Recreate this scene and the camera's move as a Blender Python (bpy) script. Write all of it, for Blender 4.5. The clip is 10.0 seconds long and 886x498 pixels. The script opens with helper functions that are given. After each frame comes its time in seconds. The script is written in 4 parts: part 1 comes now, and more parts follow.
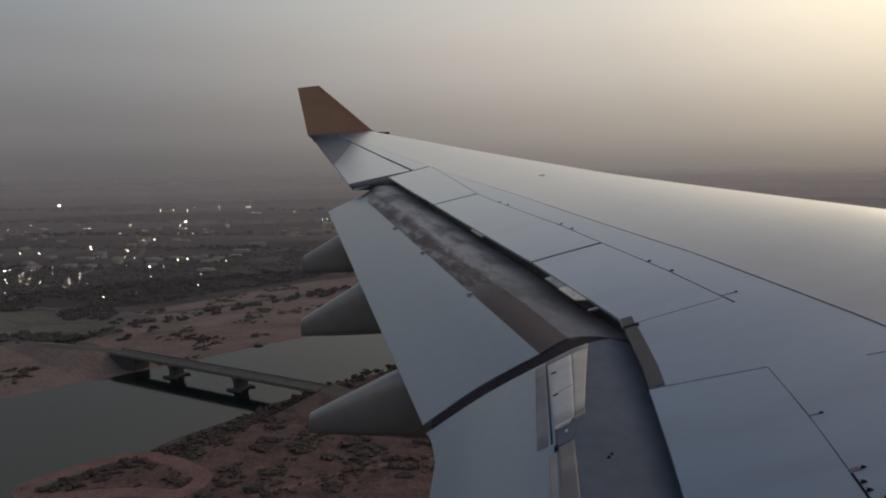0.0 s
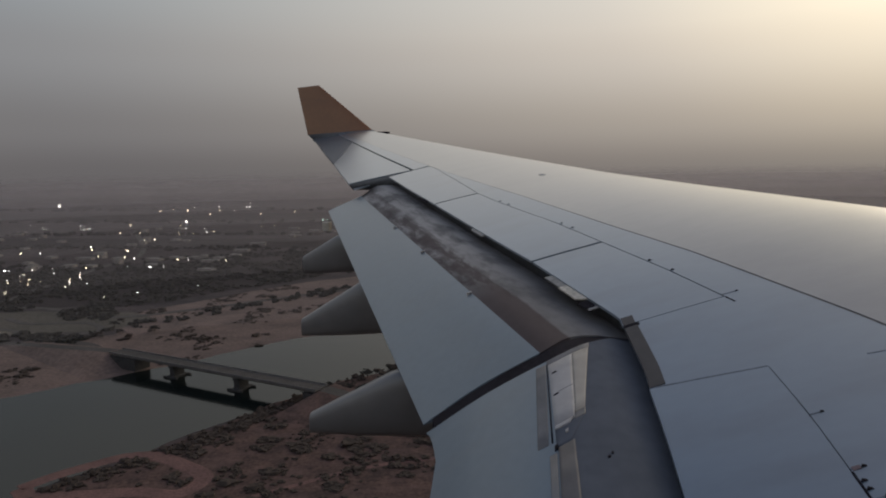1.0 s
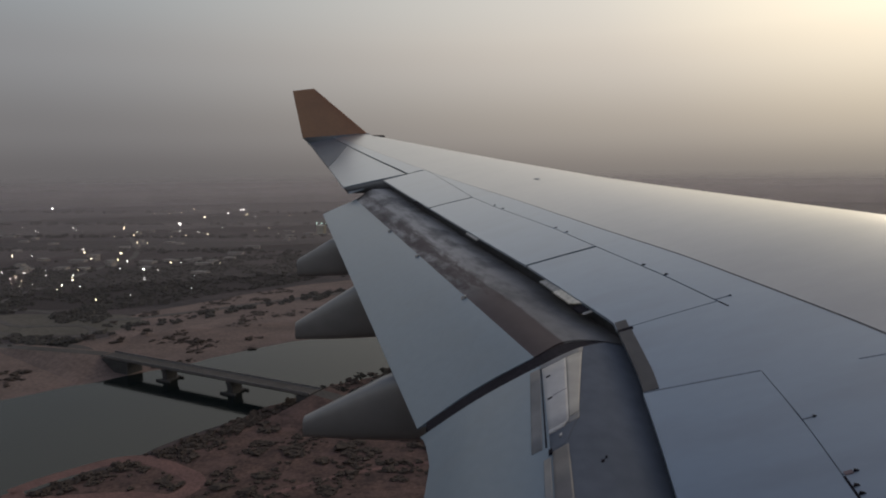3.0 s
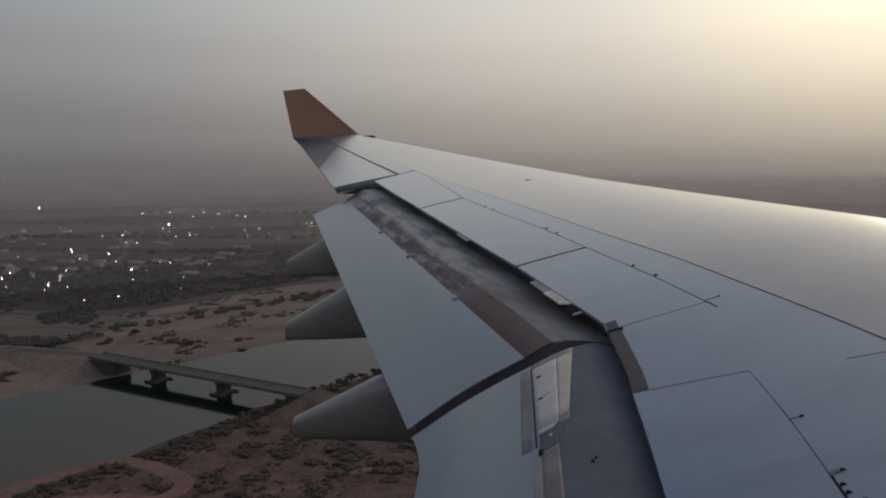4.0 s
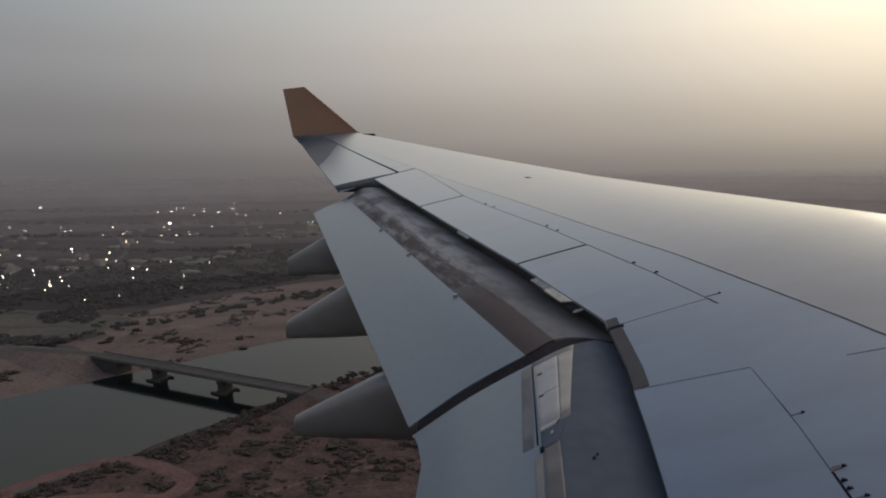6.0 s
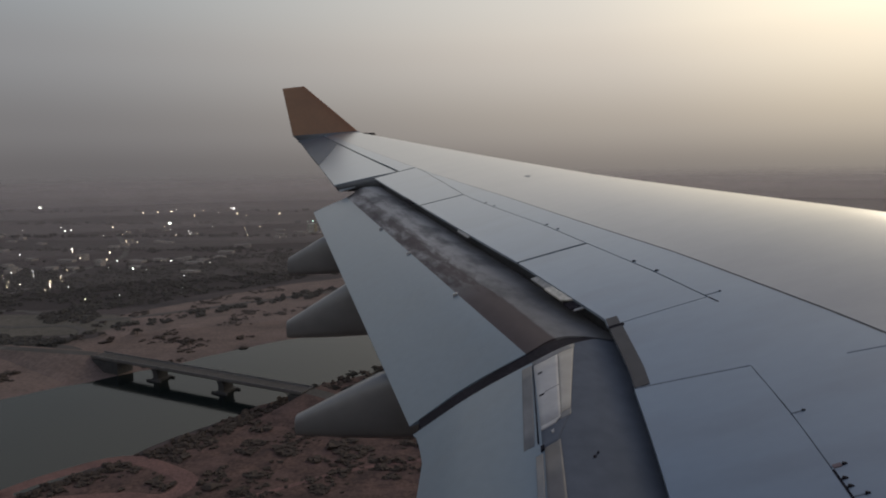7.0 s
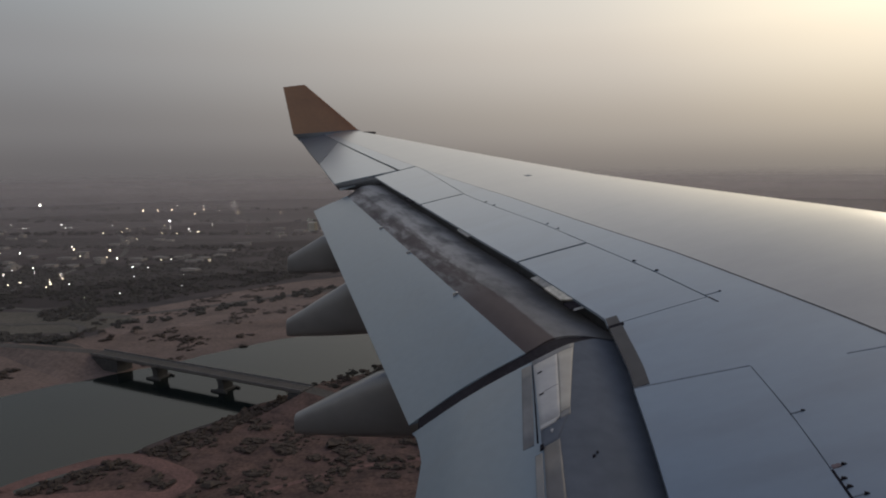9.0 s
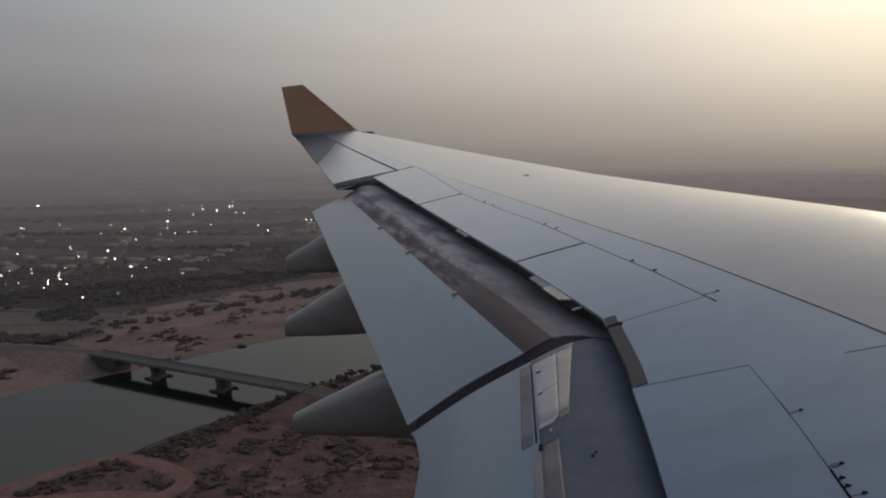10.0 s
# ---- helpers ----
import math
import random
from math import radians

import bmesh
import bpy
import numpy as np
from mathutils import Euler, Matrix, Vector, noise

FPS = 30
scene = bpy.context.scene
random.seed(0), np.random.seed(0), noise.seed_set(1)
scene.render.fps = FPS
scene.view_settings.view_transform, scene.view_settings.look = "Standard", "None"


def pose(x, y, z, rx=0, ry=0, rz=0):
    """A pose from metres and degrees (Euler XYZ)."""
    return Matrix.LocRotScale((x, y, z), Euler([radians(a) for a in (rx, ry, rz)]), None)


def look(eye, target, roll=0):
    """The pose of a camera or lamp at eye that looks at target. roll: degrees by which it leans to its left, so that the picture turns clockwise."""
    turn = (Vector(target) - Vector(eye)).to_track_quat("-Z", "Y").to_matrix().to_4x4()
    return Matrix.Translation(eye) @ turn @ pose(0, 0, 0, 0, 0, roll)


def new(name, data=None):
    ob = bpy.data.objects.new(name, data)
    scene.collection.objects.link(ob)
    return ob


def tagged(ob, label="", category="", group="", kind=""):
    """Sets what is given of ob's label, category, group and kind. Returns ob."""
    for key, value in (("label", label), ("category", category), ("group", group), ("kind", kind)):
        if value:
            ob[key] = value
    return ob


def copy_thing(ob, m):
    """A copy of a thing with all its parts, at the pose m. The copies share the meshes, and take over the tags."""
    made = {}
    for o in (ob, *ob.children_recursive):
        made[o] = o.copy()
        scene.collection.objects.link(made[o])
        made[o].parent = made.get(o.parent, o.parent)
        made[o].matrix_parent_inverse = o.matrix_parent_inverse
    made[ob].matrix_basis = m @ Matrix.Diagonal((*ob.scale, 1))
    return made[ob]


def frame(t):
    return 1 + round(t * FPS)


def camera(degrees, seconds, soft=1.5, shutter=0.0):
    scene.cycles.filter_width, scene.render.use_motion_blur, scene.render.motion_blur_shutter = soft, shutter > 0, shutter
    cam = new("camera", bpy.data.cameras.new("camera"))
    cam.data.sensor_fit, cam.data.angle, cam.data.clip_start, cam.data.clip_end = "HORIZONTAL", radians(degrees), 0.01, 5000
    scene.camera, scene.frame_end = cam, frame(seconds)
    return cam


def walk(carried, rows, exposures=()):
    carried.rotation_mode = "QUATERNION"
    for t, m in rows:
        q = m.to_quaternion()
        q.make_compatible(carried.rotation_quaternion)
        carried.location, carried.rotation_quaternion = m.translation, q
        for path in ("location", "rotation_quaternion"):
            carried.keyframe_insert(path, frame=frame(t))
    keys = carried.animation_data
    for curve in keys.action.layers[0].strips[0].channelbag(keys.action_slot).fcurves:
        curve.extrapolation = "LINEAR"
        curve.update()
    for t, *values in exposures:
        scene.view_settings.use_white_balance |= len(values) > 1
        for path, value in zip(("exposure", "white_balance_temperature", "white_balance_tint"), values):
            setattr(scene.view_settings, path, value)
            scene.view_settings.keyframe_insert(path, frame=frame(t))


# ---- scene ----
EYE = (37.0, 0.0, 150.0)
cam = camera(70.7, 10.0, soft=2.0)
walk(cam, [
    (0.0, pose(*EYE, 82.630, 0.724, 5.596)),
    (0.5, pose(*EYE, 82.548, 0.754, 5.598)),
    (1.0, pose(*EYE, 82.588, 0.829, 5.604)),
    (1.5, pose(*EYE, 82.571, 0.682, 5.554)),
    (2.0, pose(*EYE, 82.634, 0.651, 5.504)),
    (3.5, pose(*EYE, 82.998, 0.422, 4.722)),
    (4.0, pose(*EYE, 82.984, 0.357, 4.295)),
    (4.5, pose(*EYE, 82.873, 0.395, 4.221)),
    (5.0, pose(*EYE, 82.897, 0.554, 4.276)),
    (5.5, pose(*EYE, 82.856, 0.522, 4.318)),
    (7.0, pose(*EYE, 82.697, 0.761, 4.311)),
    (7.5, pose(*EYE, 82.722, 0.714, 4.330)),
    (8.0, pose(*EYE, 82.729, 0.557, 4.385)),
    (8.5, pose(*EYE, 82.660, 0.597, 4.382)),
    (9.0, pose(*EYE, 82.611, 0.555, 4.346)),
    (9.5, pose(*EYE, 82.583, 0.549, 4.226)),
    (10.0, pose(*EYE, 82.604, 0.581, 4.207)),
], exposures=[(0.0, 0.0), (2.0, 0.0), (4.0, 0.09), (6.0, 0.10), (8.0, 0.05), (10.0, 0.08)])

# ---------------------------------------------------------------- light
SUN_AZ, SUN_EL = radians(40), radians(26)          # azimuth from +y towards +x
SUN_DIR = Vector((math.sin(SUN_AZ) * math.cos(SUN_EL), math.cos(SUN_AZ) * math.cos(SUN_EL), math.sin(SUN_EL)))


def srgb(r, g, b):
    return tuple((c / 255 / 12.92) if c / 255 <= 0.04045 else ((c / 255 + 0.055) / 1.055) ** 2.4 for c in (r, g, b)) + (1.0,)


def hazy_sky():
    """A dusty dusk sky: grey murk at the horizon, paler above, a warm glow round the veiled sun."""
    world = bpy.data.worlds.new("dusk_sky")
    scene.world = world
    world.use_nodes = True
    nt = world.node_tree
    nt.nodes.clear()
    N, L = nt.nodes.new, nt.links.new
    tc = N("ShaderNodeTexCoord")
    sep = N("ShaderNodeSeparateXYZ")
    L(tc.outputs["Generated"], sep.inputs[0])
    ramp = N("ShaderNodeValToRGB")
    ramp.color_ramp.interpolation = "EASE"
    stops = [(0.0, srgb(84, 80, 79)), (0.50, srgb(103, 100, 101)), (0.53, srgb(118, 116, 117)), (0.58, srgb(136, 136, 138)),
             (0.63, srgb(144, 150, 154)), (0.74, srgb(194, 194, 192)),
             (0.83, srgb(170, 179, 191)), (0.91, srgb(78, 105, 142)), (1.0, srgb(46, 72, 114))]
    cr = ramp.color_ramp
    while len(cr.elements) < len(stops):
        cr.elements.new(0.5)
    for e, (p, c) in zip(cr.elements, stops):
        e.position, e.color = p, c
    mr = N("ShaderNodeMapRange")
    mr.inputs["From Min"].default_value, mr.inputs["From Max"].default_value = -1, 1
    L(sep.outputs["Z"], mr.inputs["Value"])
    L(mr.outputs[0], ramp.inputs[0])
    dot = N("ShaderNodeVectorMath")
    dot.operation = "DOT_PRODUCT"
    dot.inputs[1].default_value = SUN_DIR
    L(tc.outputs["Generated"], dot.inputs[0])
    total = ramp.outputs[0]
    for lo, power, colour in ((0.20, 1.5, (0.51, 0.422, 0.312, 1)), (0.83, 1.7, (0.38, 0.315, 0.15, 1))):
        g = N("ShaderNodeMapRange")
        g.inputs["From Min"].default_value, g.inputs["From Max"].default_value = lo, 1
        L(dot.outputs["Value"], g.inputs["Value"])
        pw = N("ShaderNodeMath")
        pw.operation = "POWER"
        pw.inputs[1].default_value = power
        L(g.outputs[0], pw.inputs[0])
        # the murk near the horizon swallows the glow
        hz = N("ShaderNodeMapRange")
        hz.inputs["From Min"].default_value, hz.inputs["From Max"].default_value = -0.03, 0.20
        hz.inputs["To Min"].default_value = 0.17
        L(sep.outputs["Z"], hz.inputs["Value"])
        mul = N("ShaderNodeMath")
        mul.operation = "MULTIPLY"
        L(pw.outputs[0], mul.inputs[0])
        L(hz.outputs[0], mul.inputs[1])
        mix = N("ShaderNodeMix")
        mix.data_type, mix.blend_type = "RGBA", "ADD"
        L(mul.outputs[0], mix.inputs[0])
        L(total, mix.inputs[6])
        mix.inputs[7].default_value = colour
        total = mix.outputs[2]
    sky = N("ShaderNodeTexSky")
    sky.sky_type, sky.sun_disc = "NISHITA", False
    sky.sun_elevation, sky.sun_rotation = SUN_EL, SUN_AZ
    sky.dust_density = 6.0
    b1, b2, add, out = N("ShaderNodeBackground"), N("ShaderNodeBackground"), N("ShaderNodeAddShader"), N("ShaderNodeOutputWorld")
    L(total, b1.inputs[0])
    b1.inputs[1].default_value = 1.0
    L(sky.outputs[0], b2.inputs[0])
    b2.inputs[1].default_value = 0.004
    L(b1.outputs[0], add.inputs[0])
    L(b2.outputs[0], add.inputs[1])
    L(add.outputs[0], out.inputs[0])


hazy_sky()
sun = new("sun", bpy.data.lights.new("sun", "SUN"))
sun.data.energy, sun.data.angle, sun.data.color = 0.35, radians(14), (1.0, 0.86, 0.68)
sun.matrix_world = look((0, 0, 400), tuple(Vector((0, 0, 400)) - SUN_DIR))

# ---------------------------------------------------------------- materials


def surface(name, base, second, rough=0.5, metal=0.0, scale=1.0, fine=30.0, amount=1.0, bump=0.0, stretch=(1, 1, 1), spec=0.5, coat=0.0,
            rough_var=0.08, streak=None, detail_amount=0.25):
    """A procedural surface: two colours mixed by large patches, finer grain over them, relief and uneven gloss."""
    m = bpy.data.materials.new(name)
    m.use_nodes = True
    nt = m.node_tree
    N, L = nt.nodes.new, nt.links.new
    b = nt.nodes["Principled BSDF"]
    tc, mp = N("ShaderNodeTexCoord"), N("ShaderNodeMapping")
    mp.inputs["Scale"].default_value = stretch
    L(tc.outputs["Object"], mp.inputs[0])
    n1, n2 = N("ShaderNodeTexNoise"), N("ShaderNodeTexNoise")
    n1.inputs["Scale"].default_value, n1.inputs["Detail"].default_value, n1.inputs["Roughness"].default_value = scale, 7, 0.62
    n2.inputs["Scale"].default_value, n2.inputs["Detail"].default_value = fine, 5
    for n in (n1, n2):
        L(mp.outputs[0], n.inputs["Vector"])
    mr = N("ShaderNodeMapRange")
    mr.inputs["From Min"].default_value, mr.inputs["From Max"].default_value = 0.34, 0.66
    mr.inputs["To Max"].default_value = amount
    L(n1.outputs[0], mr.inputs["Value"])
    mix = N("ShaderNodeMix")
    mix.data_type = "RGBA"
    mix.inputs[6].default_value, mix.inputs[7].default_value = (*base, 1), (*second, 1)
    L(mr.outputs[0], mix.inputs[0])
    colour = mix.outputs[2]
    g = N("ShaderNodeMapRange")
    g.inputs["From Min"].default_value, g.inputs["From Max"].default_value = 0.3, 0.7
    g.inputs["To Min"].default_value, g.inputs["To Max"].default_value = 1 - detail_amount, 1 + detail_amount
    L(n2.outputs[0], g.inputs["Value"])
    grain = N("ShaderNodeMix")
    grain.data_type, grain.blend_type = "RGBA", "MULTIPLY"
    grain.inputs[0].default_value = 1.0
    L(colour, grain.inputs[6])
    L(g.outputs[0], grain.inputs[7])
    colour = grain.outputs[2]
    if streak:
        w, sm = N("ShaderNodeTexNoise"), N("ShaderNodeMapping")
        sm.inputs["Scale"].default_value = streak[0]
        L(tc.outputs["Object"], sm.inputs[0])
        L(sm.outputs[0], w.inputs["Vector"])
        w.inputs["Scale"].default_value, w.inputs["Detail"].default_value = 1.0, 6
        sr = N("ShaderNodeMapRange")
        sr.inputs["From Min"].default_value, sr.inputs["From Max"].default_value = 0.48, 0.72
        sr.inputs["To Max"].default_value = streak[2]
        L(w.outputs[0], sr.inputs["Value"])
        ms = N("ShaderNodeMix")
        ms.data_type = "RGBA"
        ms.inputs[7].default_value = (*streak[1], 1)
        L(sr.outputs[0], ms.inputs[0])
        L(colour, ms.inputs[6])
        colour = ms.outputs[2]
    L(colour, b.inputs["Base Color"])
    rr = N("ShaderNodeMapRange")
    rr.inputs["To Min"].default_value, rr.inputs["To Max"].default_value = max(rough - rough_var, 0.02), min(rough + rough_var, 1)
    L(n1.outputs[0], rr.inputs["Value"])
    L(rr.outputs[0], b.inputs["Roughness"])
    b.inputs["Metallic"].default_value = metal
    b.inputs["Specular IOR Level"].default_value = spec
    b.inputs["Coat Weight"].default_value = coat
    b.inputs["Coat Roughness"].default_value = 0.28
    if bump:
        bp = N("ShaderNodeBump")
        bp.inputs["Strength"].default_value, bp.inputs["Distance"].default_value = 0.5, bump
        L(n2.outputs[0], bp.inputs["Height"])
        L(bp.outputs[0], b.inputs["Normal"])
    return m


def glow(name, colour, strength):
    m = bpy.data.materials.new(name)
    m.use_nodes = True
    b = m.node_tree.nodes["Principled BSDF"]
    b.inputs["Base Color"].default_value = (0.8, 0.8, 0.8, 1)
    b.inputs["Emission Color"].default_value = (*colour, 1)
    b.inputs["Emission Strength"].default_value = strength
    return m


WING_PAINT = surface("wing_paint", (0.178, 0.224, 0.277), (0.200, 0.245, 0.297), 0.31, metal=0.32, scale=0.35, fine=6, stretch=(0.6, 1.4, 1), spec=1.0,
                     streak=((0.4, 2.2, 1.0), (0.13, 0.148, 0.175), 0.35), detail_amount=0.03, coat=0.95, rough_var=0.03)
NOSE_PAINT = surface("leading_edge_paint", (0.275, 0.275, 0.280), (0.30, 0.30, 0.302), 0.30, metal=0.45, scale=0.35, fine=6, stretch=(0.6, 1.4, 1), spec=0.6,
                     streak=((0.4, 2.2, 1.0), (0.22, 0.225, 0.235), 0.35), detail_amount=0.03, coat=0.9, rough_var=0.03)
FLAP_PAINT = surface("flap_paint", (0.120, 0.164, 0.210), (0.138, 0.180, 0.220), 0.36, scale=0.5, fine=8, detail_amount=0.04, spec=0.6, coat=0.4,
                     streak=((0.6, 2.5, 1), (0.125, 0.14, 0.155), 0.25))
def nose_metal():
    """Bare flap nose: blue-grey metal, a brown heat-stained band along the seam, pale oxide clouds over the outer half."""
    m = surface("bare_flap_metal", (0.116, 0.112, 0.118), (0.150, 0.146, 0.152), 0.6, metal=0.0, scale=0.9, fine=5, bump=0.001, detail_amount=0.14, spec=0.10)
    nt = m.node_tree
    N, L = nt.nodes.new, nt.links.new
    b = nt.nodes["Principled BSDF"]
    base = b.inputs["Base Color"].links[0].from_socket
    uv = N("ShaderNodeUVMap")
    uv.uv_map = "sheet"
    sep = N("ShaderNodeSeparateXYZ")
    L(uv.outputs[0], sep.inputs[0])

    def clouds(sx, sy, detail, rough):
        mp, n = N("ShaderNodeMapping"), N("ShaderNodeTexNoise")
        mp.inputs["Scale"].default_value = (sx, sy, 1)
        L(uv.outputs[0], mp.inputs[0])
        L(mp.outputs[0], n.inputs["Vector"])
        n.inputs["Scale"].default_value, n.inputs["Detail"].default_value, n.inputs["Roughness"].default_value = 1.0, detail, rough
        return n.outputs[0]

    def remap(value, lo, hi, to_lo=0.0, to_hi=1.0):
        r = N("ShaderNodeMapRange")
        r.interpolation_type = "SMOOTHSTEP"
        for key, v in (("From Min", lo), ("From Max", hi), ("To Min", to_lo), ("To Max", to_hi)):
            r.inputs[key].default_value = v
        L(value, r.inputs["Value"])
        return r.outputs[0]

    def calc(op, p, q):
        c = N("ShaderNodeMath")
        c.operation = op
        for k, v in enumerate((p, q)):
            if isinstance(v, float):
                c.inputs[k].default_value = v
            else:
                L(v, c.inputs[k])
        return c.outputs[0]

    def over(colour, mask, paint):
        x = N("ShaderNodeMix")
        x.data_type = "RGBA"
        L(mask, x.inputs[0])
        L(colour, x.inputs[6])
        x.inputs[7].default_value = (*paint, 1)
        return x.outputs[2]
    span, chord = sep.outputs[0], sep.outputs[1]
    blot, mist, fleck = clouds(11, 4.5, 7, 0.66), clouds(9, 2.6, 6, 0.6), clouds(34, 12, 5, 0.6)
    # pale oxide, thickest over the outer half and away from the slot
    pale = calc("MULTIPLY", remap(mist, 0.37, 0.58), calc("MULTIPLY", remap(span, 0.05, 0.5, 0.25, 1.0), remap(chord, 0.95, 0.45)))
    colour = over(base, calc("MULTIPLY", pale, 0.85), (0.38, 0.365, 0.365))
    # brown band, clean-edged inboard, patchy outboard
    edge = calc("ADD", chord, calc("MULTIPLY", calc("SUBTRACT", blot, 0.5), remap(span, 0.02, 0.35, 0.06, 0.55)))
    band = calc("MULTIPLY", remap(edge, 0.325, 0.255), calc("MULTIPLY", remap(blot, 0.36, 0.56), remap(span, 0.5, 0.95, 1.0, 0.7)))
    band = calc("MAXIMUM", band, calc("MULTIPLY", remap(span, 0.30, 0.16), remap(edge, 0.325, 0.285)))
    colour = over(colour, calc("MULTIPLY", band, 0.85), (0.062, 0.044, 0.046))
    colour = over(colour, calc("MULTIPLY", remap(fleck, 0.58, 0.68), calc("MULTIPLY", remap(span, 0.15, 0.5), remap(chord, 0.40, 0.05, 0.0, 0.6))), (0.20, 0.185, 0.18))
    # sooty outer corner
    colour = over(colour, calc("MULTIPLY", remap(calc("ADD", span, calc("MULTIPLY", blot, 0.06)), 0.985, 1.02), remap(chord, 0.5, 0.2)), (0.04, 0.034, 0.036))
    L(colour, b.inputs["Base Color"])
    return m


BARE_METAL = nose_metal()
DARK_COVE = surface("cove_shade", (0.035, 0.037, 0.042), (0.05, 0.05, 0.055), 0.6, scale=2, fine=12)
SEAL = surface("rubber_seal", (0.014, 0.012, 0.017), (0.022, 0.019, 0.025), 0.8, scale=3, fine=20, spec=0.08)
SEAM = surface("seam_filler", (0.124, 0.146, 0.185), (0.143, 0.166, 0.205), 0.45, scale=3, fine=20)
JOINT_FILLER = surface("joint_filler", (0.095, 0.089, 0.095), (0.115, 0.108, 0.112), 0.6, scale=2, fine=9)
BROWN_SEAL = surface("weathered_seal", (0.053, 0.048, 0.050), (0.066, 0.060, 0.062), 0.6, scale=1.2, fine=8, detail_amount=0.1)
FAIRING_PAINT = surface("fairing_paint", (0.147, 0.143, 0.143), (0.177, 0.169, 0.166), 0.34, scale=0.6, fine=4, streak=((0.3, 3, 2), (0.07, 0.07, 0.075), 0.35), detail_amount=0.06, coat=0.4)
WINGLET_PAINT = surface("winglet_paint", (0.249, 0.111, 0.045), (0.212, 0.095, 0.040), 0.38, scale=0.8, fine=9, detail_amount=0.06, coat=0.2)
HULL_PAINT = surface("hull_paint", (0.60, 0.60, 0.60), (0.54, 0.54, 0.55), 0.35, scale=0.4, fine=5, detail_amount=0.04)
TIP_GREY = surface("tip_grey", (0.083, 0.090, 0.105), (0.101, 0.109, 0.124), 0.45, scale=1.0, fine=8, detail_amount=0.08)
PALE_PANEL = surface("pale_panel", (0.429, 0.413, 0.416), (0.325, 0.315, 0.322), 0.6, scale=1.4, fine=5, detail_amount=0.08)
CREAM_STRIP = surface("cream_strip", (0.390, 0.358, 0.319), (0.312, 0.289, 0.267), 0.6, scale=1.2, fine=5, detail_amount=0.08)
DIRTY_STRIP = surface("dirty_strip", (0.143, 0.142, 0.153), (0.190, 0.189, 0.198), 0.55, scale=1.6, fine=5, detail_amount=0.12, streak=((2.0, 1.0, 1), (0.085, 0.085, 0.092), 0.7))
STAINED_STRIP = surface("stained_strip", (0.120, 0.108, 0.112), (0.094, 0.095, 0.104), 0.55, scale=1.3, fine=5, detail_amount=0.15)
FLAP_DARK = surface("dark_flap_nose", (0.102, 0.112, 0.139), (0.114, 0.125, 0.152), 0.75, scale=0.9, fine=6, streak=((0.8, 1.0, 2), (0.072, 0.080, 0.098), 0.6), detail_amount=0.08, spec=0.06)
GREY_STRIP = surface("worn_strip", (0.18, 0.172, 0.168), (0.25, 0.245, 0.24), 0.5, scale=2.5, fine=14)
HINGE_RED = surface("faded_red", (0.16, 0.11, 0.12), (0.12, 0.09, 0.10), 0.6, scale=3, fine=14)
STEEL = surface("dull_steel", (0.414, 0.391, 0.345), (0.552, 0.517, 0.460), 0.45, metal=0.5, scale=4, fine=20)

GROUND = surface("plain_earth", (0.066, 0.051, 0.052), (0.033, 0.030, 0.033), 0.95, scale=0.012, fine=0.16, stretch=(0.45, 1.2, 1), spec=0.1,
                 streak=((0.0011, 0.0075, 1), (0.085, 0.068, 0.066), 0.6))
SAND = surface("river_sand", (0.158, 0.114, 0.101), (0.104, 0.080, 0.073), 0.95, scale=0.03, fine=0.35, spec=0.1, streak=((0.02, 0.05, 1), (0.165, 0.122, 0.112), 0.55))
RED_EARTH = surface("red_scrub_earth", (0.105, 0.066, 0.057), (0.050, 0.035, 0.033), 0.95, scale=0.085, fine=0.5, spec=0.1, streak=((0.05, 0.12, 1), (0.125, 0.080, 0.076), 0.55), detail_amount=0.35)
DIRT_TRACK = surface("dirt_track", (0.160, 0.093, 0.083), (0.112, 0.068, 0.064), 0.95, scale=0.08, fine=0.8, spec=0.1)
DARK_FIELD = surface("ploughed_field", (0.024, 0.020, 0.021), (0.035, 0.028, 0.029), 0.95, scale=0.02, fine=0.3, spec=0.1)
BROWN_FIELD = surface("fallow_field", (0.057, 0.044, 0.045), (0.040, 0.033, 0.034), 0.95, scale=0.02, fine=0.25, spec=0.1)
GREEN_FIELD = surface("green_field", (0.068, 0.063, 0.053), (0.097, 0.087, 0.074), 0.95, scale=0.02, fine=0.25, spec=0.1)
PALE_EARTH = surface("pale_earth", (0.165, 0.147, 0.134), (0.116, 0.104, 0.095), 0.95, scale=0.04, fine=0.3, spec=0.1)
ROAD = surface("road_surface", (0.071, 0.063, 0.060), (0.052, 0.048, 0.045), 0.9, scale=0.05, fine=0.6, spec=0.2)
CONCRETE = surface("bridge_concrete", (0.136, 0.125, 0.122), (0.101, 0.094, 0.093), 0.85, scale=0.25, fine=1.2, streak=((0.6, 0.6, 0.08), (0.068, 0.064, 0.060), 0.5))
# darker copy of the bridge concrete, with the shade below the deck in its colour
SHADED_CONCRETE = surface("shaded_concrete", (0.058, 0.055, 0.055), (0.042, 0.040, 0.041), 0.8, scale=0.3, fine=1.4, spec=0.2)
LEAVES = surface("scrub_leaves", (0.046, 0.035, 0.030), (0.062, 0.048, 0.041), 0.9, scale=0.08, fine=1.0, spec=0.15)
LEAVES_DARK = surface("wood_leaves", (0.033, 0.031, 0.028), (0.047, 0.043, 0.038), 0.9, scale=0.05, fine=0.6, spec=0.15)
BARK = surface("bark", (0.09, 0.07, 0.055), (0.06, 0.05, 0.04), 0.9, scale=1, fine=6)
